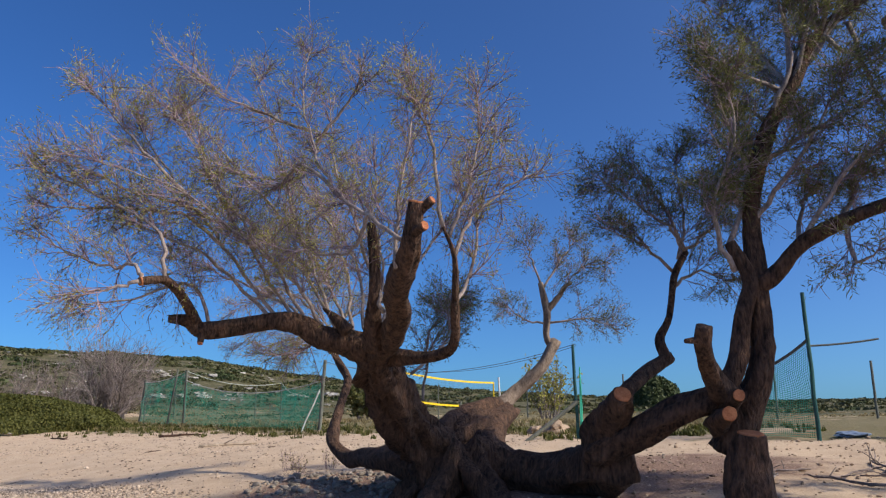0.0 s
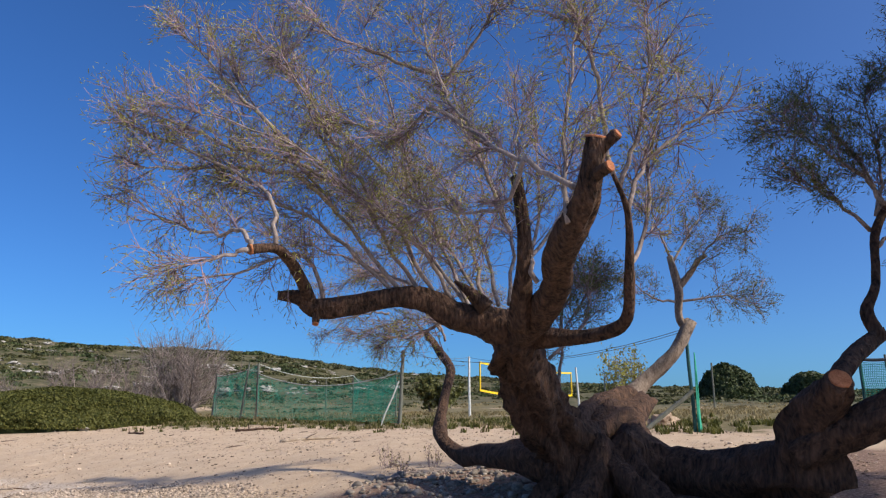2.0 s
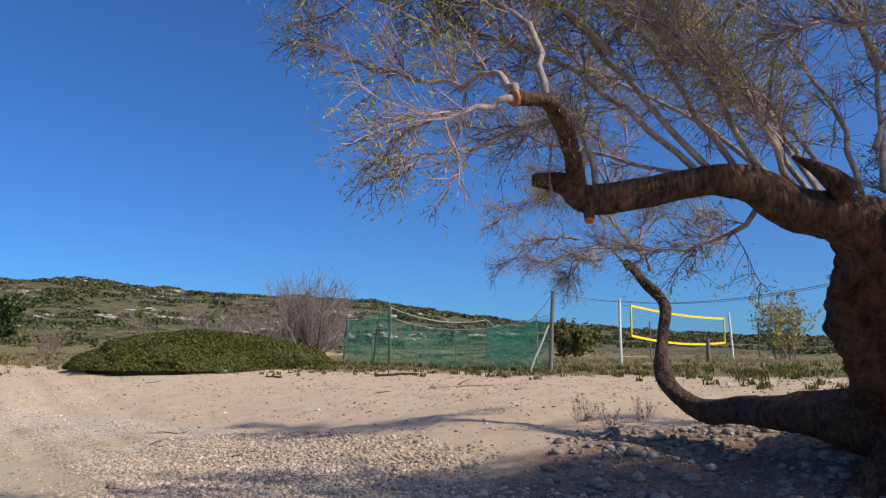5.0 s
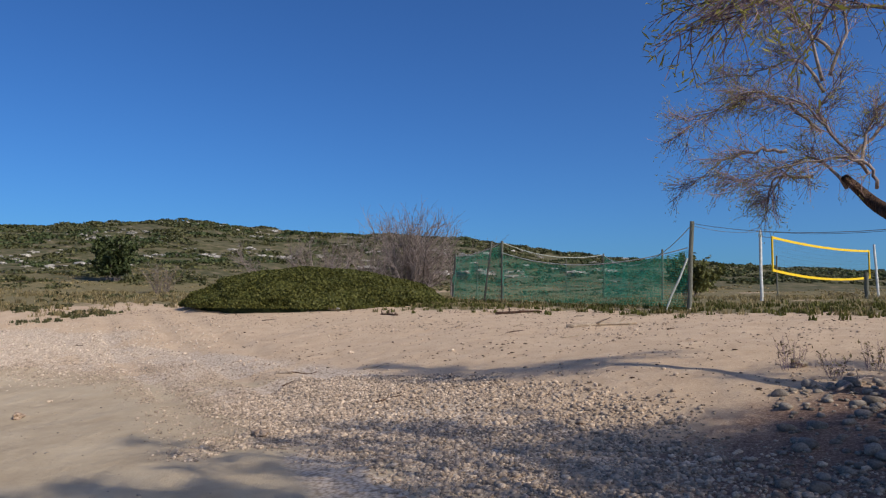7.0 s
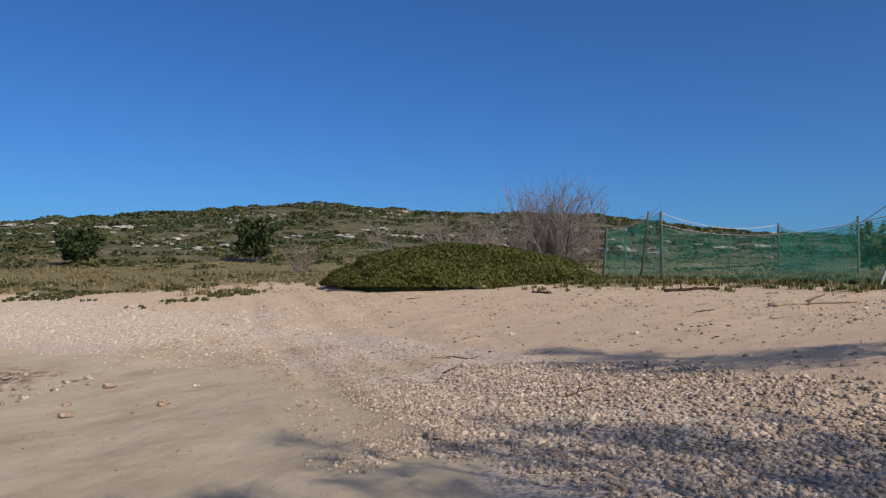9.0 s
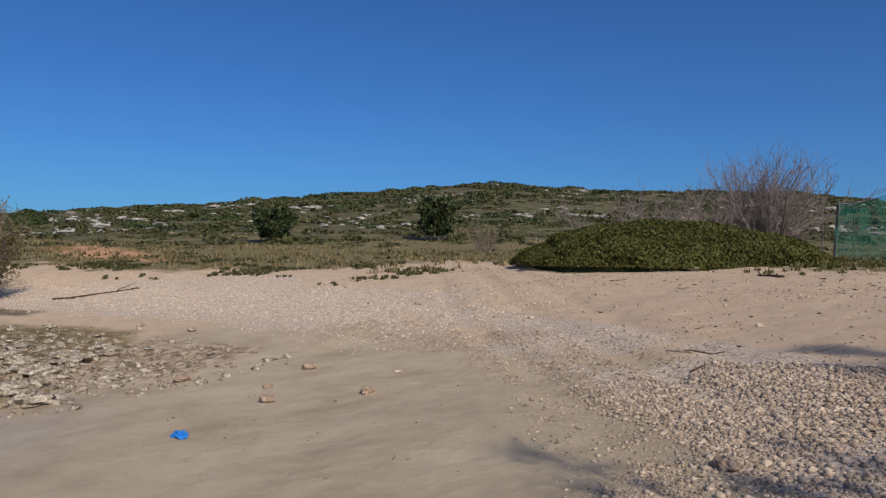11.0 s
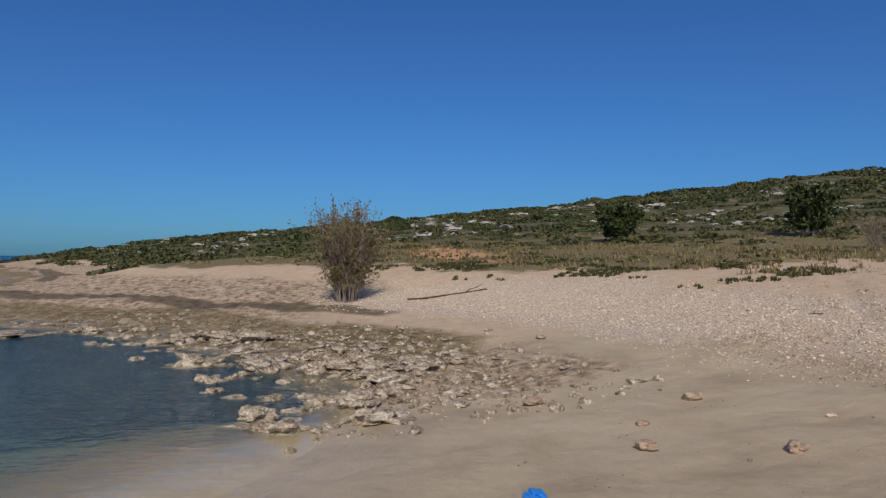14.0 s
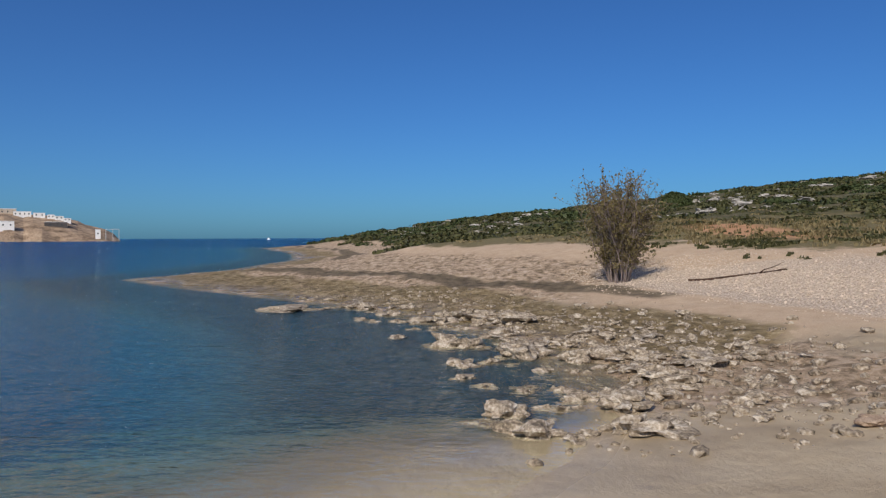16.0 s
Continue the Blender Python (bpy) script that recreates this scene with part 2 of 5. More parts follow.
# ---- the lie of the land ----
SHORE = [(80, -83), (-4, -3.1), (-14.9, 7.55), (-16.8, 8.75), (-18.5, 9.4), (-21.0, 9.35), (-24.5, 8.5), (-29, 6.0), (-33, 2.5), (-38, -2.6), (-44, -8),
         (-54, -6.5), (-74, -7.5), (-100, -14), (-145, -31), (-165, -30), (-190, 10), (-240, 90), (-420, 400), (-1500, 1500)]
SHORE_D = [-400, -120, -40, -12, -6, -3.5, -2, 0, 2, 4, 6, 8, 10, 12, 14, 18, 24, 40, 120]
SHORE_Z = [-9, -7.5, -5.5, -2.2, -1.05, -0.40, -0.07, 0.0, 0.165, 0.31, 0.53, 0.72, 1.0, 1.39, 1.63, 1.95, 2.3, 2.6, 3.0]
RIDGE_A = [-180, -90, -25, -13, 0, 5, 9, 13, 16, 20, 25, 34, 42, 48, 53, 61, 67, 72, 81, 92, 101, 106, 112, 180]
RIDGE_E = [0.6, 1.0, 1.6, 1.9, 2.6, 3.1, 3.2, 3.6, 4.1, 4.7, 4.85, 5.1, 5.65, 5.1, 4.7, 3.95, 3.4, 2.95, 2.15, 1.25, 0.45, 0.0, 0.0, 0.6]
HILL_AT = (-6.0, 6.0)


def shore_distance(x, y):
    """Metres inland from the waterline, negative out at sea."""
    x, y = np.asarray(x, dtype=float), np.asarray(y, dtype=float)
    best, sign = np.full(x.shape, 1e9), np.ones(x.shape)
    for (ax, ay), (bx, by) in zip(SHORE[:-1], SHORE[1:]):
        ux, uy = bx - ax, by - ay
        t = np.clip(((x - ax) * ux + (y - ay) * uy) / (ux * ux + uy * uy), 0, 1)
        dd = np.hypot(x - ax - t * ux, y - ay - t * uy)
        side = np.where(ux * (y - ay) - uy * (x - ax) < 0, 1.0, -1.0)
        near = dd < best - 1e-9
        best, sign = np.where(near, dd, best), np.where(near, side, sign)
    return best * sign


def waves(x, y, scale, seed=0.0):
    """Smooth pseudo-noise of about -1 to 1 with features of the given size."""
    x, y = x / scale, y / scale
    s = seed * 1.7
    return (np.sin(1.9 * x + 1.3 * y + s) * np.sin(2.3 * y - 0.9 * x + 2 * s) + 0.6 * np.sin(4.1 * x - 2.2 * y + 3 * s + 1.5 * np.sin(1.7 * y + s))
            * np.sin(3.7 * y + 1.9 * x + s) + 0.35 * np.sin(8.3 * x + 3.1 * y + 1.2 * np.sin(3.3 * x)) * np.sin(7.1 * y - 4.4 * x + s)) / 1.5


def smooth(a, b, x):
    t = np.clip((x - a) / (b - a), 0, 1)
    return t * t * (3 - 2 * t)


def shelf(x, y, d):
    """How far the ground is bare shore rock."""
    return smooth(-17.5, -19.5, x + 0.5 * waves(x, y, 3.0, 2)) * smooth(-9, -4, d) * (1 - smooth(3.2, 5.0, d + 0.7 * waves(x, y, 2.5, 5) - 6.5 * smooth(-29, -37, x)))


def height(x, y):
    x, y = np.asarray(x, dtype=float), np.asarray(y, dtype=float)
    d = shore_distance(x, y)
    d = d + 0.22 * waves(x, y, 2.6, 11) * (1 - smooth(2, 6, np.abs(d)))
    z = np.interp(d, SHORE_D, SHORE_Z)
    rx, ry = x - HILL_AT[0], y - HILL_AT[1]
    r = np.hypot(rx, ry)
    az = np.degrees(np.arctan2(-rx, ry))
    top = np.interp(az, RIDGE_A, RIDGE_E)
    far = 150 - 20 * smooth(60, 100, az)
    rise = far * np.tan(np.radians(top)) - 1.0
    k = smooth(38, far, r) * 0.55 + 0.45 * np.clip((r - 38) / (far - 38), 0, 1)
    inland = smooth(6, 30, d)
    z = z + np.clip(rise, 0, None) * k * inland * (1 + 0.05 * waves(x, y, 14, 1) * smooth(60, 110, r))
    land = smooth(0.5, 4, d)
    z = z + land * (0.035 * waves(x, y, 2.2, 3) + 0.015 * waves(x, y, 0.7, 4)) + 0.25 * smooth(40, 70, r) * land * waves(x, y, 9, 6)
    # the bottom drops off beside the rocks
    z = z - 0.24 * smooth(-17.2, -19.5, x) * smooth(0.1, -1.3, d) * smooth(-14, -8, d)
    rock = shelf(x, y, d)
    z = z + rock * (0.05 * waves(x, y, 1.6, 7) + 0.06 * waves(x, y, 0.5, 8) - 0.05)
    # wheel ruts across the sand
    off = (x + 11.8) * -0.63 + (y - 15.0) * -0.776 + 0.12 * np.sin(0.4 * x)
    run = smooth(-9.5, -11.5, x) * (1 - smooth(-23, -26, x))
    for at in (0.0, 1.4, -1.1):
        z = z + run * (0.035 * np.exp(-((off - at) / 0.5) ** 2) - 0.09 * np.exp(-((off - at) / 0.24) ** 2))
    # low mound under the trees
    z = z + 0.10 * np.exp(-((x - 0.6) ** 2 + (y - 10.2) ** 2) / 6.0)
    return z


def ground_z(x, y):
    return float(height(np.array([x]), np.array([y]))[0])


def axis_steps(lo, hi, centre, fine, reach, limit):
    out = [centre]
    for sgn in (-1, 1):
        p, s = centre, fine
        edge = lo if sgn < 0 else hi
        while abs(p - centre) < limit:
            if (p - edge) * sgn > 0:
                s *= reach
            p += sgn * s
            out.append(p)
    return np.array(sorted(out))


def build_ground():
    gx = axis_steps(-36, 9, -12, 0.19, 1.055, 3500)
    gy = axis_steps(2, 34, 14, 0.19, 1.055, 3500)
    X, Y = np.meshgrid(gx, gy)
    Z = height(X, Y)
    d = shore_distance(X, Y)
    nx, ny = len(gx), len(gy)
    me = bpy.data.meshes.new("ground")
    verts = np.stack([X.ravel(), Y.ravel(), Z.ravel()], axis=1)
    idx = np.arange(nx * ny).reshape(ny, nx)
    faces = np.stack([idx[:-1, :-1].ravel(), idx[:-1, 1:].ravel(), idx[1:, 1:].ravel(), idx[1:, :-1].ravel()], axis=1)
    me.from_pydata(verts.tolist(), [], faces.tolist())
    me.polygons.foreach_set("use_smooth", [True] * len(me.polygons))
    # kinds of ground
    r = np.hypot(X - HILL_AT[0], Y - HILL_AT[1])
    wob = waves(X, Y, 4.0, 9)
    rock = shelf(X, Y, d)
    grass = smooth(17.6, 20.2, d + 1.5 * wob + 0.9 * waves(X, Y, 1.3, 3)) * (1 - 0.6 * smooth(0.2, 0.8, waves(X, Y, 6.0, 12)))
    grass = np.maximum(grass, 0.8 * smooth(11.5, 15, d + 1.5 * wob + waves(X, Y, 1.6, 5)) * smooth(-26, -31, X + wob))
    edge = 7.0 + 1.1 * smooth(-17, -11, X)
    wet = 1 - smooth(edge - 0.6, edge + 0.5, d + 0.45 * wob)
    wet = wet * (1 - smooth(-4.5, -2.0, X + 0.3 * Y - 3.0)) * (1 - 0.7 * smooth(-20, -24, X) * smooth(3.2, 4.2, d))
    pebble = smooth(0.0, 0.5, 0.4 + 0.5 * waves(X, Y, 2.0, 13)) * smooth(6.6, 7.4, d) * (1 - smooth(9.0, 10.4, d))
    pebble = np.maximum(pebble, smooth(-18, -21, X) * (1 - smooth(-31, -35, X)) * smooth(5.2, 6.5, d + 0.5 * wob) * (1 - smooth(10.5, 12.5, d + wob)))
    # litter under the trees, spread wider so its dark colour stands in for shade
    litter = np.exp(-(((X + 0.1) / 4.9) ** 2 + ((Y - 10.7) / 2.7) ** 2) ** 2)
    scrub = smooth(40, 60, r + 6 * wob) * smooth(9, 14, d)
    red = np.exp(-(((X + 10.5) / 5.0) ** 2 + ((Y - 37.5) / 3.0) ** 2)) + np.exp(-(((X + 44) / 8) ** 2 + ((Y - 20) / 2.0) ** 2))
    weed = smooth(-26, -30, X) * np.exp(-((d - 5.6 - 0.6 * wob) / 0.8) ** 2) * (0.95 + 0.3 * waves(X, Y, 3.0, 21)) + 0.85 * smooth(-17.4, -19.8, X) * (1 - smooth(-0.6, 0.3, d)) * smooth(-6.5, -2.5, d)
    algae = smooth(-20.5, -24, X + wob) * smooth(0.0, 0.8, d) * (1 - smooth(3.6, 5.2, d + 0.7 * wob)) * (0.8 + 0.3 * waves(X, Y, 2.4, 31))
    for name, val in (("grass", grass), ("algae", algae), ("wet", wet), ("pebble", pebble), ("rock", rock), ("litter", litter), ("scrub", scrub), ("red", red), ("weed", weed)):
        a = me.attributes.new(name, "FLOAT", "POINT")
        a.data.foreach_set("value", np.clip(val, 0, 1).ravel().astype(np.float32))
    m = bpy.data.materials.new("beach_ground")
    m.use_nodes = True
    nt = m.node_tree
    b = nt.nodes["Principled BSDF"]
    b.inputs["Specular IOR Level"].default_value = 0.25
    geo = nt.nodes.new("ShaderNodeNewGeometry")

    def noise_node(scale, detail=6.0, rough=0.55):
        n = nt.nodes.new("ShaderNodeTexNoise")
        n.inputs["Scale"].default_value, n.inputs["Detail"].default_value, n.inputs["Roughness"].default_value = scale, detail, rough
        nt.links.new(geo.outputs["Position"], n.inputs["Vector"])
        return n.outputs["Fac"]

    def ramp_of(fac, stops):
        rp = nt.nodes.new("ShaderNodeValToRGB")
        el = rp.color_ramp.elements
        el[0].position, el[0].color = stops[0][0], rgb(stops[0][1])
        el[1].position, el[1].color = stops[-1][0], rgb(stops[-1][1])
        for p, c in stops[1:-1]:
            e = el.new(p)
            e.color = rgb(c)
        nt.links.new(fac, rp.inputs[0])
        return rp.outputs[0]

    def mixed(fac, a, c):
        mx = nt.nodes.new("ShaderNodeMixRGB")
        nt.links.new(fac, mx.inputs[0])
        nt.links.new(a, mx.inputs[1])
        nt.links.new(c, mx.inputs[2])
        return mx.outputs[0]

    def attr(name):
        a = nt.nodes.new("ShaderNodeAttribute")
        a.attribute_name = name
        return a.outputs["Fac"]

    def sharpened(name, n, amount=0.5):
        """The mask broken up by noise."""
        s = nt.nodes.new("ShaderNodeMath")
        s.operation = "MULTIPLY_ADD"
        s.inputs[1].default_value = amount
        nt.links.new(n, s.inputs[0])
        o = nt.nodes.new("ShaderNodeMath")
        o.operation = "SUBTRACT"
        nt.links.new(attr(name), o.inputs[0])
        o.inputs[1].default_value = amount * 0.5
        nt.links.new(o.outputs[0], s.inputs[2])
        mr = nt.nodes.new("ShaderNodeMapRange")
        mr.inputs["From Min"].default_value, mr.inputs["From Max"].default_value = 0.35, 0.65
        nt.links.new(s.outputs[0], mr.inputs["Value"])
        return mr.outputs[0]

    big, mid, fine = noise_node(0.35), noise_node(2.4), noise_node(38.0, 8.0, 0.7)
    patch = noise_node(0.9, 8.0, 0.65)
    sand = ramp_of(mid, [(0.3, (0.40, 0.285, 0.185)), (0.5, (0.50, 0.37, 0.25)), (0.72, (0.58, 0.45, 0.32))])
    speck = ramp_of(fine, [(0.30, (0.17, 0.115, 0.07)), (0.43, (0.46, 0.34, 0.23)), (0.58, (0.50, 0.38, 0.26)), (0.70, (0.74, 0.64, 0.51))])
    half = nt.nodes.new("ShaderNodeMixRGB")
    half.inputs[0].default_value = 0.55
    nt.links.new(sand, half.inputs[1])
    nt.links.new(speck, half.inputs[2])
    col = half.outputs[0]
    wetc = ramp_of(patch, [(0.30, (0.34, 0.265, 0.175)), (0.5, (0.43, 0.345, 0.235)), (0.7, (0.47, 0.385, 0.27))])
    col = mixed(sharpened("wet", mid, 0.3), col, wetc)
    stones = nt.nodes.new("ShaderNodeTexVoronoi")
    stones.inputs["Scale"].default_value = 24.0
    nt.links.new(geo.outputs["Position"], stones.inputs["Vector"])
    peb = ramp_of(stones.outputs["Distance"], [(0.0, (0.66, 0.56, 0.45)), (0.45, (0.54, 0.44, 0.34)), (0.8, (0.28, 0.21, 0.15))])
    col = mixed(sharpened("pebble", fine, 0.8), col, peb)
    crag = noise_node(3.4, 10.0, 0.7)
    rockc = ramp_of(crag, [(0.3, (0.09, 0.07, 0.045)), (0.43, (0.28, 0.205, 0.13)), (0.52, (0.50, 0.37, 0.25)), (0.66, (0.66, 0.535, 0.41))])
    col = mixed(sharpened("rock", mid, 0.4), col, rockc)
    col = mixed(sharpened("algae", crag, 1.0), col, ramp_of(crag, [(0.35, (0.11, 0.085, 0.045)), (0.5, (0.25, 0.185, 0.095)), (0.65, (0.44, 0.35, 0.22))]))
    weedc = ramp_of(mid, [(0.3, (0.09, 0.07, 0.045)), (0.7, (0.24, 0.185, 0.12))])
    col = mixed(sharpened("weed", patch, 0.9), col, weedc)
    grassc = ramp_of(fine, [(0.35, (0.075, 0.072, 0.03)), (0.5, (0.15, 0.128, 0.058)), (0.65, (0.28, 0.21, 0.115))])
    col = mixed(sharpened("grass", mid, 0.9), col, grassc)
    redc = ramp_of(mid, [(0.3, (0.38, 0.20, 0.10)), (0.7, (0.50, 0.29, 0.16))])
    col = mixed(sharpened("red", mid, 0.5), col, redc)
    # dark litter tones with the trees' shade put into the colour
    litter_shadec = ramp_of(fine, [(0.35, (0.09, 0.055, 0.04)), (0.5, (0.20, 0.125, 0.09)), (0.68, (0.40, 0.29, 0.21))])
    col = mixed(sharpened("litter", mid, 0.8), col, litter_shadec)
    scrubc = ramp_of(patch, [(0.34, (0.04, 0.046, 0.016)), (0.48, (0.085, 0.08, 0.034)), (0.58, (0.13, 0.108, 0.058)), (0.72, (0.23, 0.185, 0.12))])
    col = mixed(sharpened("scrub", big, 0.4), col, scrubc)
    # the sea bottom goes sand to weed, the water's blue painted in by depth
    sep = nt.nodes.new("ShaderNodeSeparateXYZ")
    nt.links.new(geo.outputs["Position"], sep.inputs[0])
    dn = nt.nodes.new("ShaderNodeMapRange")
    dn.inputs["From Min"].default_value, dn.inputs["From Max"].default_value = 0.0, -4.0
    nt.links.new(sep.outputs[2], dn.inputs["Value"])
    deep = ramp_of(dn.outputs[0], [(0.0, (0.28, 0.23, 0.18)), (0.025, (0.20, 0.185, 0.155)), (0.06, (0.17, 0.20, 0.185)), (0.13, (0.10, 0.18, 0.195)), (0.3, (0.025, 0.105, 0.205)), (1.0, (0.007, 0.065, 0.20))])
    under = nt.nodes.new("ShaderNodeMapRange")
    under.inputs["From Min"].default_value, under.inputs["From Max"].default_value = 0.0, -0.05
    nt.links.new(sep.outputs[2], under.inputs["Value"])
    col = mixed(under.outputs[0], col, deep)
    # dark weed over the drowned rocks, with the water's blue in its colour
    drowned = nt.nodes.new("ShaderNodeMath")
    drowned.operation = "MULTIPLY"
    nt.links.new(under.outputs[0], drowned.inputs[0])
    nt.links.new(sharpened("weed", mid, 0.6), drowned.inputs[1])
    col = mixed(drowned.outputs[0], col, ramp_of(mid, [(0.3, (0.022, 0.06, 0.105)), (0.7, (0.055, 0.11, 0.15))]))
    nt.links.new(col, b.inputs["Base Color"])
    rg = nt.nodes.new("ShaderNodeMapRange")
    rg.inputs["To Min"].default_value, rg.inputs["To Max"].default_value = 0.95, 0.25
    shine = nt.nodes.new("ShaderNodeMapRange")
    shine.inputs["From Min"].default_value, shine.inputs["From Max"].default_value = 0.16, 0.02
    nt.links.new(sep.outputs[2], shine.inputs["Value"])
    nt.links.new(shine.outputs[0], rg.inputs["Value"])
    nt.links.new(rg.outputs[0], b.inputs["Roughness"])
    bp = nt.nodes.new("ShaderNodeBump")
    bp.inputs["Strength"].default_value, bp.inputs["Distance"].default_value = 0.5, 0.02
    nt.links.new(fine, bp.inputs["Height"])
    bp2 = nt.nodes.new("ShaderNodeBump")
    bp2.inputs["Strength"].default_value, bp2.inputs["Distance"].default_value = 0.5, 0.10
    nt.links.new(mid, bp2.inputs["Height"])
    nt.links.new(bp2.outputs[0], bp.inputs["Normal"])
    craggy = nt.nodes.new("ShaderNodeMath")
    craggy.operation = "MULTIPLY"
    nt.links.new(crag, craggy.inputs[0])
    nt.links.new(attr("rock"), craggy.inputs[1])
    bp3 = nt.nodes.new("ShaderNodeBump")
    bp3.inputs["Strength"].default_value, bp3.inputs["Distance"].default_value = 0.9, 0.22
    nt.links.new(craggy.outputs[0], bp3.inputs["Height"])
    nt.links.new(bp.outputs[0], bp3.inputs["Normal"])
    nt.links.new(bp3.outputs[0], b.inputs["Normal"])
    me.materials.append(m)
    me.update()
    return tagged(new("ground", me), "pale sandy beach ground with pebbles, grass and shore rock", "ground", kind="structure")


build_ground()


def build_sea():
    me = bpy.data.meshes.new("water")
    me.from_pydata([(-4800, -4800, 0), (4800, -4800, 0), (4800, 4800, 0), (-4800, 4800, 0)], [], [(0, 1, 2, 3)])
    m = bpy.data.materials.new("sea_water")
    m.use_nodes = True
    nt = m.node_tree
    nt.nodes.remove(nt.nodes["Principled BSDF"])
    geo = nt.nodes.new("ShaderNodeNewGeometry")
    mp = nt.nodes.new("ShaderNodeMapping")
    mp.inputs["Scale"].default_value = (1.0, 0.45, 1.0)
    mp.inputs["Rotation"].default_value = (0, 0, radians(-40))
    nt.links.new(geo.outputs["Position"], mp.inputs[0])
    hs = []
    for s, det in ((8.0, 3.0), (1.6, 5.0)):
        n = nt.nodes.new("ShaderNodeTexNoise")
        n.inputs["Scale"].default_value, n.inputs["Detail"].default_value = s, det
        nt.links.new(mp.outputs[0], n.inputs["Vector"])
        hs.append(n.outputs["Fac"])
    b1, b2 = nt.nodes.new("ShaderNodeBump"), nt.nodes.new("ShaderNodeBump")
    b1.inputs["Strength"].default_value, b1.inputs["Distance"].default_value = 0.9, 0.26
    b2.inputs["Strength"].default_value, b2.inputs["Distance"].default_value = 0.9, 0.8
    # ripples die out in the thin water over the sand
    off = nt.nodes.new("ShaderNodeVectorMath")
    off.operation = "DOT_PRODUCT"
    off.inputs[1].default_value = (-0.651, -0.759, 0.0)
    nt.links.new(geo.outputs["Position"], off.inputs[0])
    calm = nt.nodes.new("ShaderNodeMapRange")
    calm.inputs["From Min"].default_value, calm.inputs["From Max"].default_value = 5.0, 6.3
    calm.inputs["To Min"].default_value, calm.inputs["To Max"].default_value = 0.05, 0.9
    nt.links.new(off.outputs["Value"], calm.inputs["Value"])
    nt.links.new(calm.outputs[0], b1.inputs["Strength"])
    nt.links.new(calm.outputs[0], b2.inputs["Strength"])
    nt.links.new(hs[0], b1.inputs["Height"])
    nt.links.new(hs[1], b2.inputs["Height"])
    nt.links.new(b1.outputs[0], b2.inputs["Normal"])
    fr = nt.nodes.new("ShaderNodeFresnel")
    fr.inputs["IOR"].default_value = 1.33
    nt.links.new(b2.outputs[0], fr.inputs["Normal"])
    gl = nt.nodes.new("ShaderNodeBsdfGlossy")
    gl.inputs["Roughness"].default_value = 0.07
    nt.links.new(b2.outputs[0], gl.inputs["Normal"])
    tr = nt.nodes.new("ShaderNodeBsdfRefraction")
    tr.inputs["IOR"].default_value, tr.inputs["Roughness"].default_value = 1.33, 0.02
    nt.links.new(b2.outputs[0], tr.inputs["Normal"])
    tr.inputs[0].default_value = (0.93, 0.99, 1.0, 1)
    mix = nt.nodes.new("ShaderNodeMixShader")
    less = nt.nodes.new("ShaderNodeMath")
    less.operation = "MULTIPLY"
    less.inputs[1].default_value = 1.0
    nt.links.new(fr.outputs[0], less.inputs[0])
    nt.links.new(less.outputs[0], mix.inputs[0])
    nt.links.new(tr.outputs[0], mix.inputs[1])
    nt.links.new(gl.outputs[0], mix.inputs[2])
    nt.links.new(mix.outputs[0], nt.nodes["Material Output"].inputs["Surface"])
    me.materials.append(m)
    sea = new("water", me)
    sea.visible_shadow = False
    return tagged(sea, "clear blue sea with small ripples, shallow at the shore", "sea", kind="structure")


build_sea()

# ---- trees ----
def limb(tree, name, pts, mat=BARK, sides=16, lump=0.34, label="", cut=0.0, per=5):
    """One limb from points of x, y, z and radius. cut: a sawn face at its end of that radius."""
    c = curve(pts, per)
    soup = Soup()
    tube(soup, c[:, :3], np.maximum(c[:, 3], 0.008), sides, lump, seed=pts[0][0] * 7 + pts[-1][2])
    ob = part(name, soup, mat, tree, label, smooth=True)
    if cut:
        end, way = c[-1, :3], c[-1, :3] - c[-3, :3]
        way = way / np.linalg.norm(way)
        disc = Soup()
        tube(disc, [end - way * 0.004, end + way * 0.006, end + way * 0.012], [cut, cut * 0.98, cut * 0.9], 16, 0.10, seed=3)
        part("cut_face", disc, CUT, tree, "freshly sawn orange-brown wood face")
    return ob


def wander(rng, start, way, length, steps, wobble, lift):
    p, d = np.array(start, dtype=float), np.array(way, dtype=float)
    out = [p.copy()]
    for _ in range(steps):
        d = d + rng.normal(0, wobble, 3) + np.array([0, 0, lift])
        d /= np.linalg.norm(d) + 1e-9
        p = p + d * (length / steps)
        out.append(p.copy())
    return np.array(out)


def sideways(rng, way, spread):
    d = np.array(way) / (np.linalg.norm(way) + 1e-9)
    v = d + rng.normal(0, spread, 3)
    return v / (np.linalg.norm(v) + 1e-9)


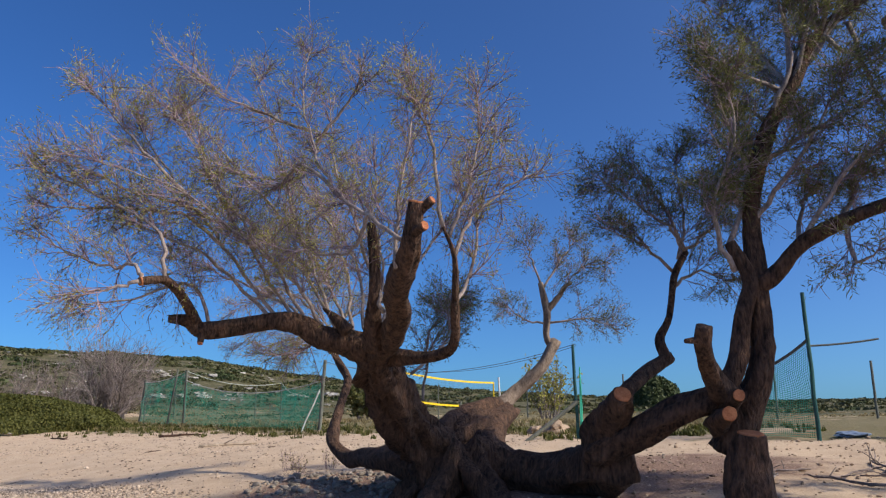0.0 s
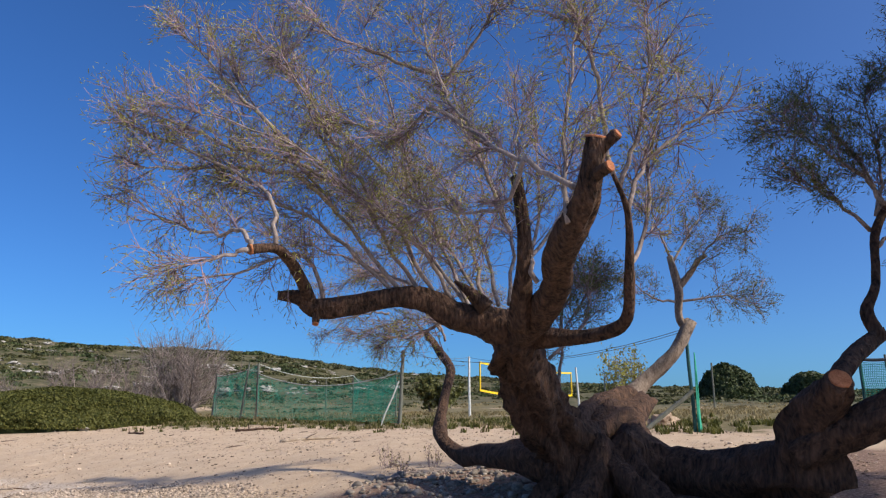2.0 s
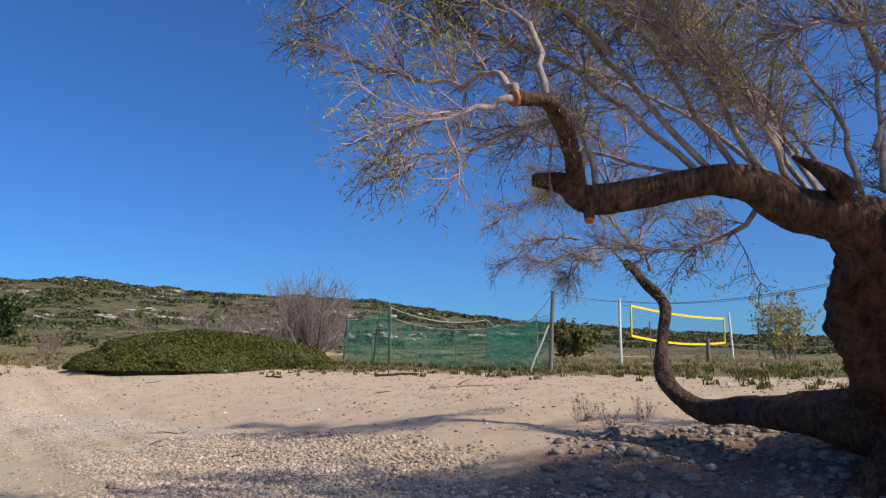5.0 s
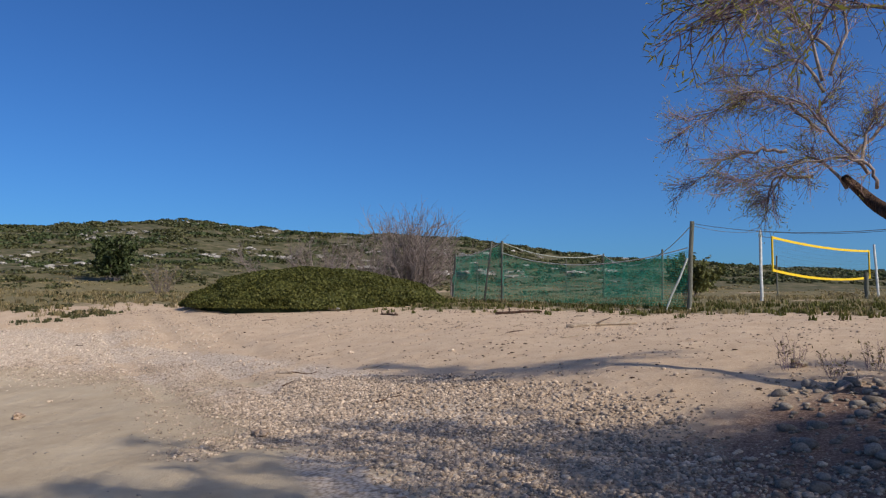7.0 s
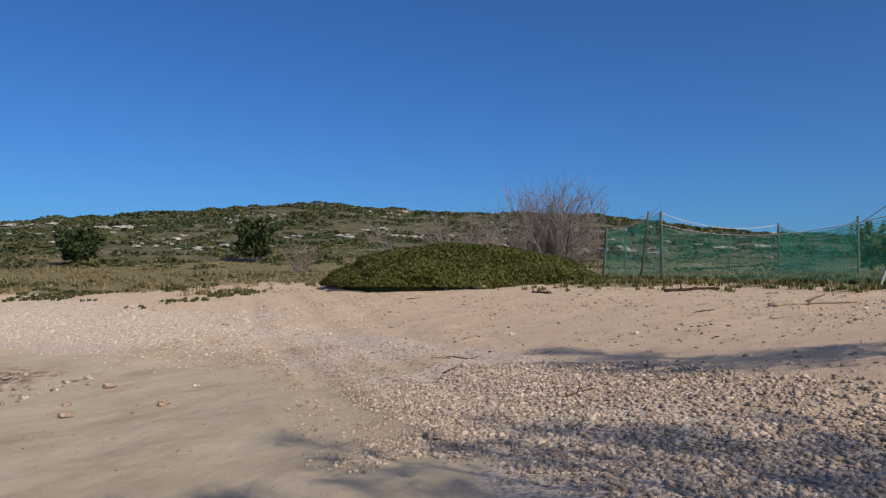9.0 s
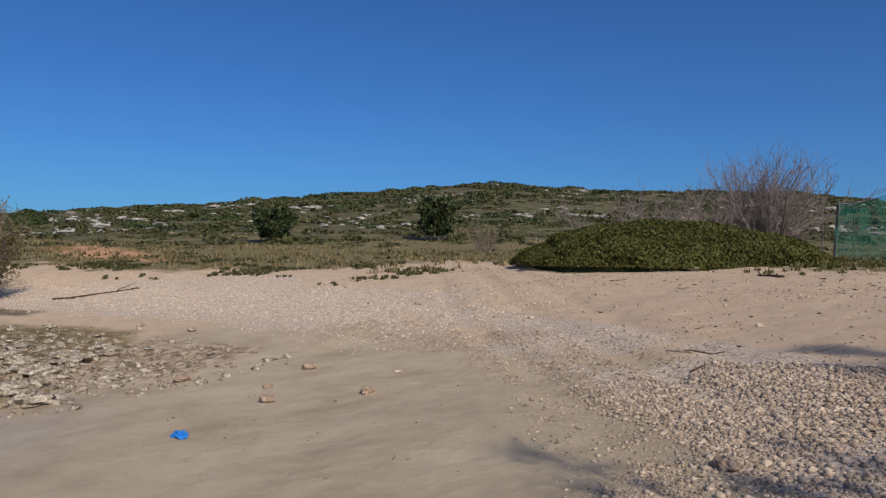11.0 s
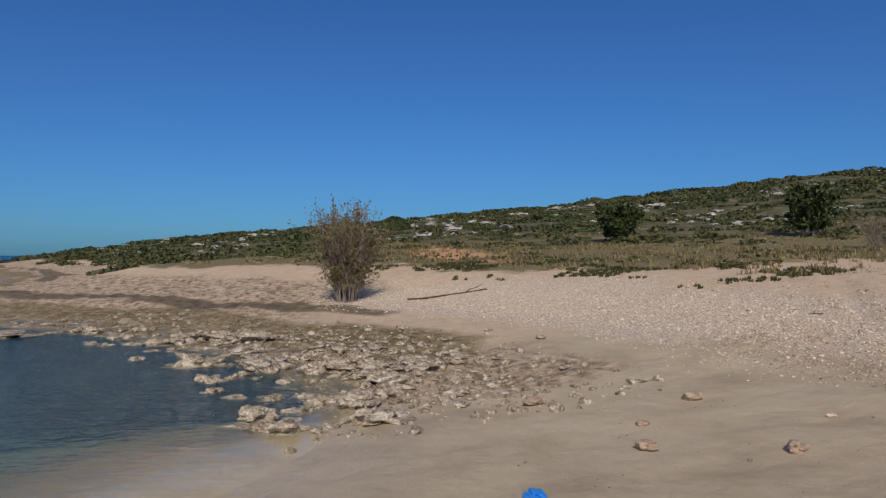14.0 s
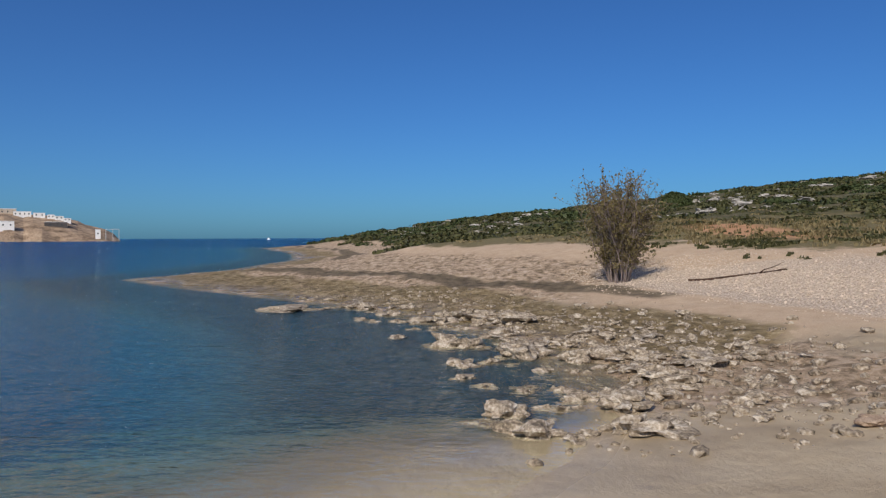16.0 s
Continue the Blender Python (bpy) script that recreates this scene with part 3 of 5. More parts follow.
def leaf_spray(soup, rng, pts, count, size, jitter=0.03):
    """Small pointed sprigs along a twig."""
    i = rng.integers(len(pts) // 2, len(pts), count)
    p = pts[i] + rng.normal(0, jitter, (count, 3))
    d = rng.normal(0, 1, (count, 3))
    d /= np.linalg.norm(d, axis=1, keepdims=True)
    run = pts[-1] - pts[0]
    d = d + run / (np.linalg.norm(run) + 1e-6) * 0.9
    d /= np.linalg.norm(d, axis=1, keepdims=True)
    s = np.cross(d, rng.normal(0, 1, (count, 3)))
    s /= np.linalg.norm(s, axis=1, keepdims=True) + 1e-9
    ln = (size * rng.uniform(0.6, 1.4, count))[:, None]
    w = ln * 0.075
    v = np.stack([p - s * w * 0.4, p + d * ln * 0.5 - s * w, p + d * ln, p + d * ln * 0.5 + s * w], axis=1)
    soup.add(v.reshape(-1, 3), [(4 * k, 4 * k + 1, 4 * k + 2, 4 * k + 3) for k in range(count)])


def crown(tree, guides, rng, r0=0.022, second=11, third=7, len2=(0.24, 0.6), len3=(0.12, 0.32), leaves=4, leaf=LEAF_OLIVE, size=0.06, twig=TWIG, thick=1.0):
    """Boughs along the guides, with two orders of twigs and sprigs of leaves."""
    twigs, greens = Soup(), Soup()
    for g in guides:
        c = curve(g, 5)
        n = len(c)
        c[1:-1] += rng.normal(0, 0.012, (n - 2, 3))
        bough = Soup()
        tube(bough, c, np.linspace(r0, 0.005, n) * thick, 7)
        part("bough", bough, BOUGH, tree, smooth=True)
        total = np.linalg.norm(np.diff(c, axis=0), axis=1).sum()
        for k in range(max(4, int(second * total / 1.6))):
            i = min(n - 2, int(n * rng.uniform(0.22, 1.0)))
            way = sideways(rng, c[i + 1] - c[i], 0.55)
            s = wander(rng, c[i], way, rng.uniform(*len2) * (1.0 if i < n * 0.75 else 0.8), 6, 0.14, 0.03)
            tube(twigs, s, np.linspace(0.006, 0.0028, 7) * thick, 3, close=False)
            for _ in range(third):
                j = rng.integers(1, 6)
                w3 = sideways(rng, s[j + 1] - s[j], 0.6)
                q = wander(rng, s[j], w3, rng.uniform(*len3), 3, 0.2, 0.0)
                tube(twigs, q, np.linspace(0.0032, 0.0018, 4) * thick, 3, close=False)
                if rng.random() < 0.75:
                    leaf_spray(greens, rng, q, leaves, size)
            leaf_spray(greens, rng, s, leaves, size)
    part("twig_spray", twigs, twig, tree, "fine purplish-brown twigs", kind="stuff")
    part("foliage", greens, leaf, tree, "feathery yellow-green tamarisk sprigs", kind="stuff")


def build_main_tree():
    tree = thing("tamarisk_tree", (0.07, 10.1, ground_z(0.07, 10.1)), "old gnarled tamarisk tree with sawn limbs and sparse feathery crown", "tree")
    limb(tree, "trunk", [(-0.2, 10.15, 1.2, 0.38), (-0.5, 9.85, 1.85, 0.3), (-0.78, 9.45, 2.25, 0.26), (-0.97, 9.1, 2.58, 0.24), (-1.06, 8.8, 2.82, 0.225), (-1.06, 8.3, 3.03, 0.18)], sides=36, lump=0.62, per=11)
    limb(tree, "limb", [(-1.0, 8.35, 2.99, 0.16), (-0.79, 7.85, 3.11, 0.135), (-0.66, 7.45, 3.3, 0.115), (-0.66, 7.15, 3.42, 0.11), (-0.57, 6.85, 3.54, 0.105), (-0.47, 6.55, 3.68, 0.092), (-0.42, 6.4, 3.86, 0.08), (-0.38, 6.33, 4.07, 0.074)], lump=0.26, sides=24, per=7, cut=0.08)
    limb(tree, "spur", [(-0.42, 6.4, 3.8, 0.05), (-0.37, 6.34, 3.83, 0.045), (-0.31, 6.28, 3.85, 0.042)], sides=9, cut=0.042)
    limb(tree, "spur", [(-0.39, 6.38, 3.96, 0.05), (-0.32, 6.33, 4.02, 0.04), (-0.25, 6.28, 4.07, 0.04)], sides=9, cut=0.035)
    limb(tree, "limb", [(-1.03, 8.4, 3.01, 0.19), (-1.32, 8.25, 3.11, 0.15), (-1.57, 8.2, 3.15, 0.14), (-1.8, 8.1, 3.29, 0.12), (-2.04, 8.0, 3.31, 0.1), (-2.36, 7.95, 3.25, 0.09), (-2.74, 7.85, 3.2, 0.08), (-2.87, 7.8, 3.29, 0.07), (-3.05, 7.7, 3.3, 0.04)])
    limb(tree, "spur", [(-2.73, 7.85, 3.24, 0.06), (-2.74, 7.83, 3.14, 0.04), (-2.74, 7.8, 3.06, 0.03)], cut=0.03)
    limb(tree, "limb", [(-2.81, 7.84, 3.25, 0.06), (-2.81, 7.6, 3.4, 0.05), (-2.84, 7.4, 3.53, 0.05), (-2.9, 7.2, 3.6, 0.04), (-3.03, 7.0, 3.55, 0.04)], cut=0.045)
    limb(tree, "limb", [(-1.04, 8.5, 3.02, 0.14), (-0.79, 8.3, 2.95, 0.1), (-0.51, 8.0, 2.91, 0.065), (-0.27, 7.7, 2.93, 0.052), (-0.13, 7.5, 3.02, 0.045), (-0.11, 7.3, 3.36, 0.032), (-0.11, 7.2, 3.78, 0.027), (-0.21, 7.1, 4.06, 0.02)])
    limb(tree, "limb", [(-0.98, 7.9, 3.01, 0.1), (-0.93, 7.6, 3.33, 0.07), (-0.91, 7.5, 3.68, 0.06), (-0.96, 7.5, 4.21, 0.05)])
    limb(tree, "spur", [(-1.27, 8.1, 3.2, 0.07), (-1.41, 8.1, 3.34, 0.045), (-1.56, 8.15, 3.46, 0.012)])
    limb(tree, "trunk_base", [(0.13, 9.95, 1.2, 0.4), (0.1, 10.35, 1.75, 0.33), (0.13, 11.0, 2.12, 0.25), (0.47, 11.8, 2.44, 0.15)], sides=22, lump=0.38, per=7)
    limb(tree, "trunk_base", [(-0.5, 9.85, 1.2, 0.34), (-0.45, 10.1, 1.7, 0.27), (-0.24, 10.5, 2.05, 0.22), (0.2, 11.4, 2.36, 0.15)], sides=36, lump=0.62, per=11)
    limb(tree, "limb", [(0.29, 12.2, 2.45, 0.16), (0.6, 12.3, 2.77, 0.1), (0.99, 12.3, 3.12, 0.09), (1.26, 12.4, 3.56, 0.09)], BARK_PALE)
    limb(tree, "limb", [(1.21, 12.4, 3.44, 0.07), (1.1, 12.4, 3.63, 0.06), (1.12, 12.4, 4.02, 0.06), (1.03, 12.4, 4.51, 0.04)], BARK_PALE)
    limb(tree, "limb", [(1.13, 12.4, 4.06, 0.055), (1.33, 12.4, 4.3, 0.045), (1.42, 12.4, 4.44, 0.04), (1.54, 12.4, 4.5, 0.02)], BARK_PALE)
    limb(tree, "limb", [(-0.1, 10.0, 1.7, 0.3), (-0.95, 10.35, 1.8, 0.2), (-1.51, 11.2, 1.79, 0.15), (-1.94, 11.9, 1.76, 0.12), (-2.24, 12.2, 1.95, 0.1), (-2.35, 12.6, 2.2, 0.09), (-2.32, 13.0, 2.59, 0.07), (-2.29, 13.4, 3.02, 0.07), (-2.54, 13.8, 3.34, 0.06), (-2.78, 14.0, 3.65, 0.05)])
    limb(tree, "root", [(-0.46, 10.2, 2.0, 0.22), (-0.18, 11.0, 2.34, 0.16), (0.31, 11.8, 2.47, 0.14)], sides=22, lump=0.38, per=7)
    limb(tree, "root", [(0.21, 10.0, 1.72, 0.26), (0.76, 9.6, 1.68, 0.23), (1.2, 9.0, 1.76, 0.26), (1.44, 8.5, 1.88, 0.28)], sides=22, lump=0.38, per=7)
    for a, ln, r in ((200, 0.9, 0.16), (250, 1.0, 0.2), (300, 1.1, 0.18), (345, 1.2, 0.2), (30, 1.0, 0.2)):
        c, q = math.cos(radians(a)), math.sin(radians(a))
        pts = [(-0.2 + c * k * ln, 9.95 + q * k * ln * 0.8, ground_z(-0.2 + c * k * ln, 9.95 + q * k * ln * 0.8) + h, r * w) for k, h, w in ((0.15, 0.45, 1.3), (0.5, 0.22, 1.05), (0.8, 0.06, 0.8), (1.1, -0.08, 0.4))]
        limb(tree, "root", pts, sides=18, lump=0.5)
    crown(tree, [
        [(-2.09, 8.0, 3.34), (-2.76, 7.87, 3.98), (-3.15, 7.73, 4.16), (-3.65, 7.6, 4.37)],
        [(-2.04, 8.0, 3.37), (-2.61, 7.93, 4.11), (-3.18, 7.87, 4.82), (-3.65, 7.8, 5.5)],
        [(-1.83, 8.1, 3.29), (-2.26, 7.93, 3.98), (-2.76, 7.77, 4.83), (-3.16, 7.6, 5.69)],
        [(-1.72, 8.1, 3.29), (-2.02, 7.88, 3.85), (-2.42, 7.65, 4.42), (-2.83, 7.42, 5.11), (-3.16, 7.2, 5.55)],
        [(-1.51, 8.2, 3.16), (-1.8, 7.9, 3.68), (-2.17, 7.6, 4.01), (-2.8, 7.3, 4.49), (-3.72, 7.0, 4.81)],
        [(-1.41, 8.3, 3.17), (-1.6, 8.38, 3.59), (-1.93, 8.45, 4.34), (-2.21, 8.52, 5.21), (-2.66, 8.6, 6.58)],
        [(-1.29, 8.4, 3.12), (-1.58, 8.6, 3.75), (-1.94, 8.8, 4.31), (-2.32, 9.0, 4.85)],
        [(-3.03, 7.0, 3.55), (-3.24, 6.9, 3.47), (-3.63, 6.8, 3.36)],
        [(-3.03, 7.0, 3.57), (-3.16, 7.08, 3.73), (-3.43, 7.15, 3.73), (-3.97, 7.22, 3.92), (-4.38, 7.3, 4.2)],
        [(-2.9, 7.2, 3.61), (-3.0, 7.25, 4.05), (-3.33, 7.3, 4.3), (-4.12, 7.35, 4.68), (-4.52, 7.4, 4.95)],
        [(-0.52, 6.5, 3.78), (-0.81, 6.75, 4.05), (-1.15, 7.0, 4.32), (-1.42, 7.25, 4.74), (-1.6, 7.5, 5.14), (-1.8, 7.75, 5.81), (-1.78, 8.0, 6.46)],
        [(-1.16, 7.1, 4.36), (-1.63, 7.27, 4.76), (-1.93, 7.43, 4.61), (-2.48, 7.6, 4.81)],
        [(-0.86, 6.8, 4.14), (-1.02, 6.97, 3.83), (-1.34, 7.13, 3.81), (-1.67, 7.3, 3.91)],
        [(-0.81, 7.5, 3.31), (-0.93, 7.53, 3.74), (-0.96, 7.57, 4.28), (-0.93, 7.6, 4.97)],
        [(-0.58, 6.6, 3.56), (-0.59, 6.67, 4.04), (-0.52, 6.73, 4.7), (-0.41, 6.8, 5.29)],
        [(-0.21, 7.1, 4.06), (-0.31, 7.0, 4.8), (-0.42, 6.9, 5.13), (-0.55, 6.8, 5.56)],
        [(-0.11, 7.2, 3.78), (0.07, 7.27, 4.2), (0.46, 7.33, 4.55), (0.76, 7.4, 4.71)],
        [(-0.16, 7.2, 3.99), (-0.0, 7.2, 4.44), (0.12, 7.2, 4.97), (0.12, 7.2, 5.69)],
        [(-0.11, 7.3, 3.36), (0.03, 7.4, 3.68), (0.16, 7.5, 4.44), (0.31, 7.6, 5.25)],
        [(-1.71, 7.9, 5.38), (-2.14, 7.73, 5.51), (-2.56, 7.57, 5.64), (-2.98, 7.4, 5.94)],
        [(-1.63, 7.8, 5.21), (-1.28, 7.7, 5.63), (-1.09, 7.6, 5.93)],
        [(-2.17, 7.6, 4.01), (-2.76, 7.5, 4.39), (-3.57, 7.4, 4.62), (-4.23, 7.3, 4.95)],
        [(-2.57, 7.8, 4.07), (-2.97, 7.6, 4.37), (-3.78, 7.4, 4.4), (-4.17, 7.2, 4.35)],
        [(-2.84, 7.4, 4.53), (-3.42, 7.35, 5.11), (-3.96, 7.3, 5.71)],
        [(-2.68, 7.9, 3.2), (-2.81, 7.73, 3.62), (-3.4, 7.57, 3.49), (-3.85, 7.4, 3.37)],
        [(-1.04, 8.0, 3.85), (-1.28, 8.13, 4.53), (-1.54, 8.27, 5.15), (-1.63, 8.4, 5.99)],
        [(-1.64, 8.6, 3.27), (-2.0, 8.9, 3.07), (-2.45, 9.2, 3.05)],
    ], np.random.default_rng(11), second=21, third=11, leaves=8, size=0.046)
    crown(tree, [
        [(-1.3, 8.5, 3.2), (-1.5, 9.1, 4.0), (-1.9, 9.6, 4.9), (-2.4, 9.9, 5.7)],
        [(-1.1, 8.6, 3.3), (-1.1, 9.3, 4.2), (-1.4, 9.9, 5.1), (-1.7, 10.3, 6.0)],
        [(-1.5, 8.5, 3.3), (-2.1, 9.2, 4.1), (-2.9, 9.7, 4.8), (-3.7, 9.9, 5.4)],
        [(-1.0, 8.5, 3.3), (-0.8, 9.2, 4.3), (-0.8, 9.8, 5.3), (-0.9, 10.2, 6.3)],
        [(-1.7, 8.6, 3.3), (-2.5, 9.3, 3.8), (-3.4, 9.8, 4.2), (-4.2, 10.0, 4.5)],
        [(-1.2, 8.6, 3.3), (-1.5, 9.6, 4.3), (-2.2, 10.3, 5.2), (-2.9, 10.6, 5.9)],
        [(-1.9, 8.9, 4.3), (-2.6, 9.0, 5.0), (-3.3, 9.1, 5.8), (-3.8, 9.2, 6.3)],
        [(-1.0, 8.6, 3.6), (-0.5, 9.5, 4.5), (-0.2, 10.1, 5.3), (-0.1, 10.6, 6.1)],
    ], np.random.default_rng(14), second=19, third=10, leaves=4, size=0.04)
    crown(tree, [
        [(1.03, 12.4, 4.51), (0.87, 12.3, 4.94), (0.79, 12.2, 5.19)],
        [(1.12, 12.4, 4.07), (1.31, 12.33, 4.31), (1.71, 12.27, 4.73), (2.12, 12.2, 4.79)],
        [(1.11, 12.4, 3.85), (0.74, 12.3, 3.89), (0.4, 12.2, 4.14)],
        [(1.12, 12.4, 3.85), (1.69, 12.5, 3.94), (2.29, 12.6, 3.81)],
        [(1.07, 12.4, 4.42), (1.43, 12.6, 4.99), (1.66, 12.8, 5.32)],
        [(-0.74, 9.3, 2.84), (-0.32, 9.55, 3.31), (-0.41, 9.8, 3.82)],
        [(-0.64, 9.8, 2.55), (-0.57, 9.9, 3.15), (-0.21, 10.0, 3.71)],
        [(-0.63, 9.8, 3.14), (-0.49, 10.05, 3.58), (-0.13, 10.3, 3.97)],
    ], np.random.default_rng(12), r0=0.02, second=24, third=10, leaf=LEAF_GREEN, leaves=16, size=0.05)
    crown(tree, [
        [(-2.46, 14.0, 3.51), (-2.61, 13.87, 3.81), (-3.2, 13.73, 3.81), (-4.04, 13.6, 3.58)],
        [(-2.53, 14.0, 3.67), (-2.9, 13.93, 4.15), (-3.27, 13.87, 4.56), (-3.9, 13.8, 4.66)],
        [(-2.6, 14.0, 3.79), (-2.51, 14.07, 4.24), (-2.12, 14.13, 4.64), (-1.61, 14.2, 4.22)],
        [(-2.67, 14.0, 3.91), (-2.2, 14.25, 4.34), (-1.74, 14.5, 4.2)],
        [(-2.76, 14.0, 3.52), (-3.15, 14.15, 3.95), (-3.66, 14.3, 3.41)],
        [(-2.9, 14.0, 4.16), (-3.01, 14.0, 4.49), (-2.73, 14.0, 4.81)],
        [(-3.0, 14.0, 4.2), (-3.42, 13.9, 4.57), (-3.77, 13.8, 4.71), (-4.19, 13.7, 4.47), (-4.46, 13.6, 4.28)],
        [(-2.96, 14.0, 4.67), (-3.16, 14.1, 5.05), (-3.39, 14.2, 5.15), (-3.75, 14.2, 5.03), (-4.26, 14.3, 5.05)],
        [(-2.9, 14.0, 4.86), (-2.71, 14.0, 5.47), (-2.85, 14.1, 6.06), (-3.12, 14.2, 6.49)],
        [(-2.98, 14.0, 4.8), (-3.11, 13.9, 5.37), (-3.4, 13.8, 5.64), (-3.92, 13.6, 5.52)],
        [(-3.38, 13.8, 3.97), (-3.72, 13.8, 3.99), (-4.08, 13.7, 3.87), (-4.42, 13.7, 3.61)],
        [(-3.1, 14.0, 3.69), (-3.49, 14.1, 3.7), (-3.61, 14.2, 3.4)],
        [(-2.86, 14.0, 5.11), (-3.37, 14.2, 5.79), (-3.73, 14.3, 6.17), (-4.18, 14.4, 6.0)],
    ], np.random.default_rng(13), r0=0.022, second=25, third=11, leaves=8, size=0.042)
    return tree


def build_second_tree():
    tree = thing("tamarisk_tree", (2.45, 7.6, ground_z(2.45, 7.6)), "tall tamarisk tree with forked trunk, sawn stumps and dense crown", "tree")
    limb(tree, "stump", [(2.45, 7.3, 1.6, 0.2), (2.47, 7.3, 1.93, 0.16), (2.48, 7.25, 2.18, 0.12)], sides=22, lump=0.38, per=7, cut=0.115)
    limb(tree, "trunk", [(2.48, 7.9, 2.0, 0.2), (2.61, 7.8, 2.35, 0.15), (2.74, 7.7, 2.68, 0.12), (2.81, 7.7, 3.11, 0.105), (2.81, 7.7, 3.61, 0.1), (2.85, 7.8, 4.21, 0.085), (2.99, 7.9, 4.84, 0.075), (3.22, 8.0, 5.38, 0.09), (3.51, 8.1, 5.81, 0.08), (3.94, 8.2, 6.53, 0.06), (4.75, 8.3, 7.2, 0.05)], sides=22, lump=0.38, per=7)
    limb(tree, "trunk", [(2.41, 7.6, 2.58, 0.1), (2.53, 7.6, 2.84, 0.09), (2.62, 7.6, 3.26, 0.08), (2.74, 7.65, 3.6, 0.07), (2.59, 7.7, 4.01, 0.05)])
    limb(tree, "limb", [(2.81, 7.7, 3.58, 0.1), (2.96, 7.6, 3.67, 0.08), (3.21, 7.5, 3.95, 0.07), (3.5, 7.3, 4.1, 0.07), (3.98, 7.1, 4.26, 0.05)])
    limb(tree, "limb", [(1.3, 8.3, 1.95, 0.18), (1.56, 8.1, 2.12, 0.155), (1.91, 7.9, 2.31, 0.135), (2.28, 7.7, 2.49, 0.13), (2.54, 7.6, 2.6, 0.12)], sides=22, lump=0.38, per=7)
    limb(tree, "stub", [(2.37, 7.5, 2.52, 0.12), (2.2, 7.3, 2.71, 0.08), (2.06, 7.0, 2.91, 0.07), (2.05, 6.9, 3.08, 0.07)])
    limb(tree, "spur", [(2.07, 7.0, 2.98, 0.04), (1.88, 6.85, 2.95, 0.02)], sides=9)
    limb(tree, "stump", [(1.43, 8.5, 1.79, 0.31), (1.39, 8.3, 2.18, 0.24), (1.46, 7.95, 2.42, 0.14), (1.48, 7.78, 2.54, 0.1)], sides=22, lump=0.38, per=7, cut=0.09)
    limb(tree, "limb", [(1.4, 7.9, 2.37, 0.13), (1.57, 8.0, 2.59, 0.09), (1.86, 8.3, 2.81, 0.07), (2.12, 8.5, 2.96, 0.06)])
    limb(tree, "limb", [(2.08, 8.45, 2.92, 0.06), (2.03, 8.5, 3.15, 0.05), (2.17, 8.6, 3.41, 0.04), (2.3, 8.8, 3.89, 0.04), (2.48, 8.9, 4.2, 0.03)])
    limb(tree, "stub", [(2.42, 7.6, 2.45, 0.1), (2.41, 7.25, 2.51, 0.055)], cut=0.055)
    limb(tree, "stub", [(2.33, 7.7, 2.27, 0.12), (2.3, 7.2, 2.35, 0.07)], cut=0.068)
    crown(tree, [
        [(2.96, 7.9, 4.65), (2.66, 7.75, 5.41), (2.46, 7.6, 6.24)],
        [(3.22, 8.0, 5.38), (3.49, 7.93, 6.12), (3.41, 7.87, 6.76), (3.2, 7.8, 7.36)],
        [(3.51, 8.1, 5.81), (2.83, 7.8, 5.88), (2.44, 7.5, 5.99)],
        [(2.62, 7.7, 3.72), (2.42, 7.6, 4.33), (2.66, 7.5, 5.0), (2.6, 7.4, 5.87)],
        [(3.21, 7.5, 3.95), (3.59, 7.25, 4.6), (3.84, 7.0, 4.77)],
        [(3.5, 7.3, 4.1), (3.51, 7.1, 3.69), (3.62, 6.9, 3.75)],
        [(3.94, 8.2, 6.53), (3.58, 7.95, 6.95), (2.91, 7.7, 7.09)],
        [(3.94, 8.2, 6.53), (4.12, 7.8, 6.03), (4.38, 7.4, 6.06)],
        [(2.85, 7.8, 4.21), (3.22, 7.6, 4.73), (3.52, 7.4, 5.23), (3.68, 7.2, 5.55)],
        [(3.0, 7.9, 4.84), (3.37, 7.6, 5.08), (3.91, 7.3, 5.3)],
        [(3.98, 7.1, 4.26), (4.24, 7.0, 4.76), (4.53, 6.9, 5.43)],
        [(3.98, 7.1, 4.26), (4.2, 6.85, 4.03), (4.33, 6.6, 3.76)],
        [(4.75, 8.3, 7.2), (5.22, 8.15, 7.59), (5.67, 8.0, 7.89)],
        [(4.75, 8.3, 7.2), (4.31, 8.25, 7.92), (3.81, 8.2, 8.29)],
        [(4.12, 7.1, 4.53), (4.78, 7.25, 5.02), (5.36, 7.4, 5.48)],
        [(4.26, 8.2, 6.65), (4.34, 7.9, 5.56), (4.6, 7.6, 5.29)],
        [(2.59, 7.7, 4.01), (3.0, 8.05, 4.89), (3.0, 8.4, 5.69)],
    ], np.random.default_rng(21), second=22, third=11, leaf=LEAF_GREEN, leaves=17, size=0.055, r0=0.03)
    # unseen boughs above the view, added to cast shade on the ground
    rr = np.random.default_rng(9)
    upper = []
    for k in range(16):
        p = np.array(((3.5, 8.1, 5.8), (3.94, 8.2, 6.5), (4.4, 8.25, 6.9))[k % 3])
        e = np.array((rr.uniform(2.9, 5.2), rr.uniform(7.2, 9.4), rr.uniform(7.2, 9.2)))
        m = p * 0.5 + e * 0.5 + rr.normal(0, 0.2, 3)
        upper.append([tuple(p), tuple(m), tuple(e)])
    crown(tree, upper, rr, second=16, third=8, leaf=LEAF_GREEN, leaves=11, size=0.07, r0=0.03)
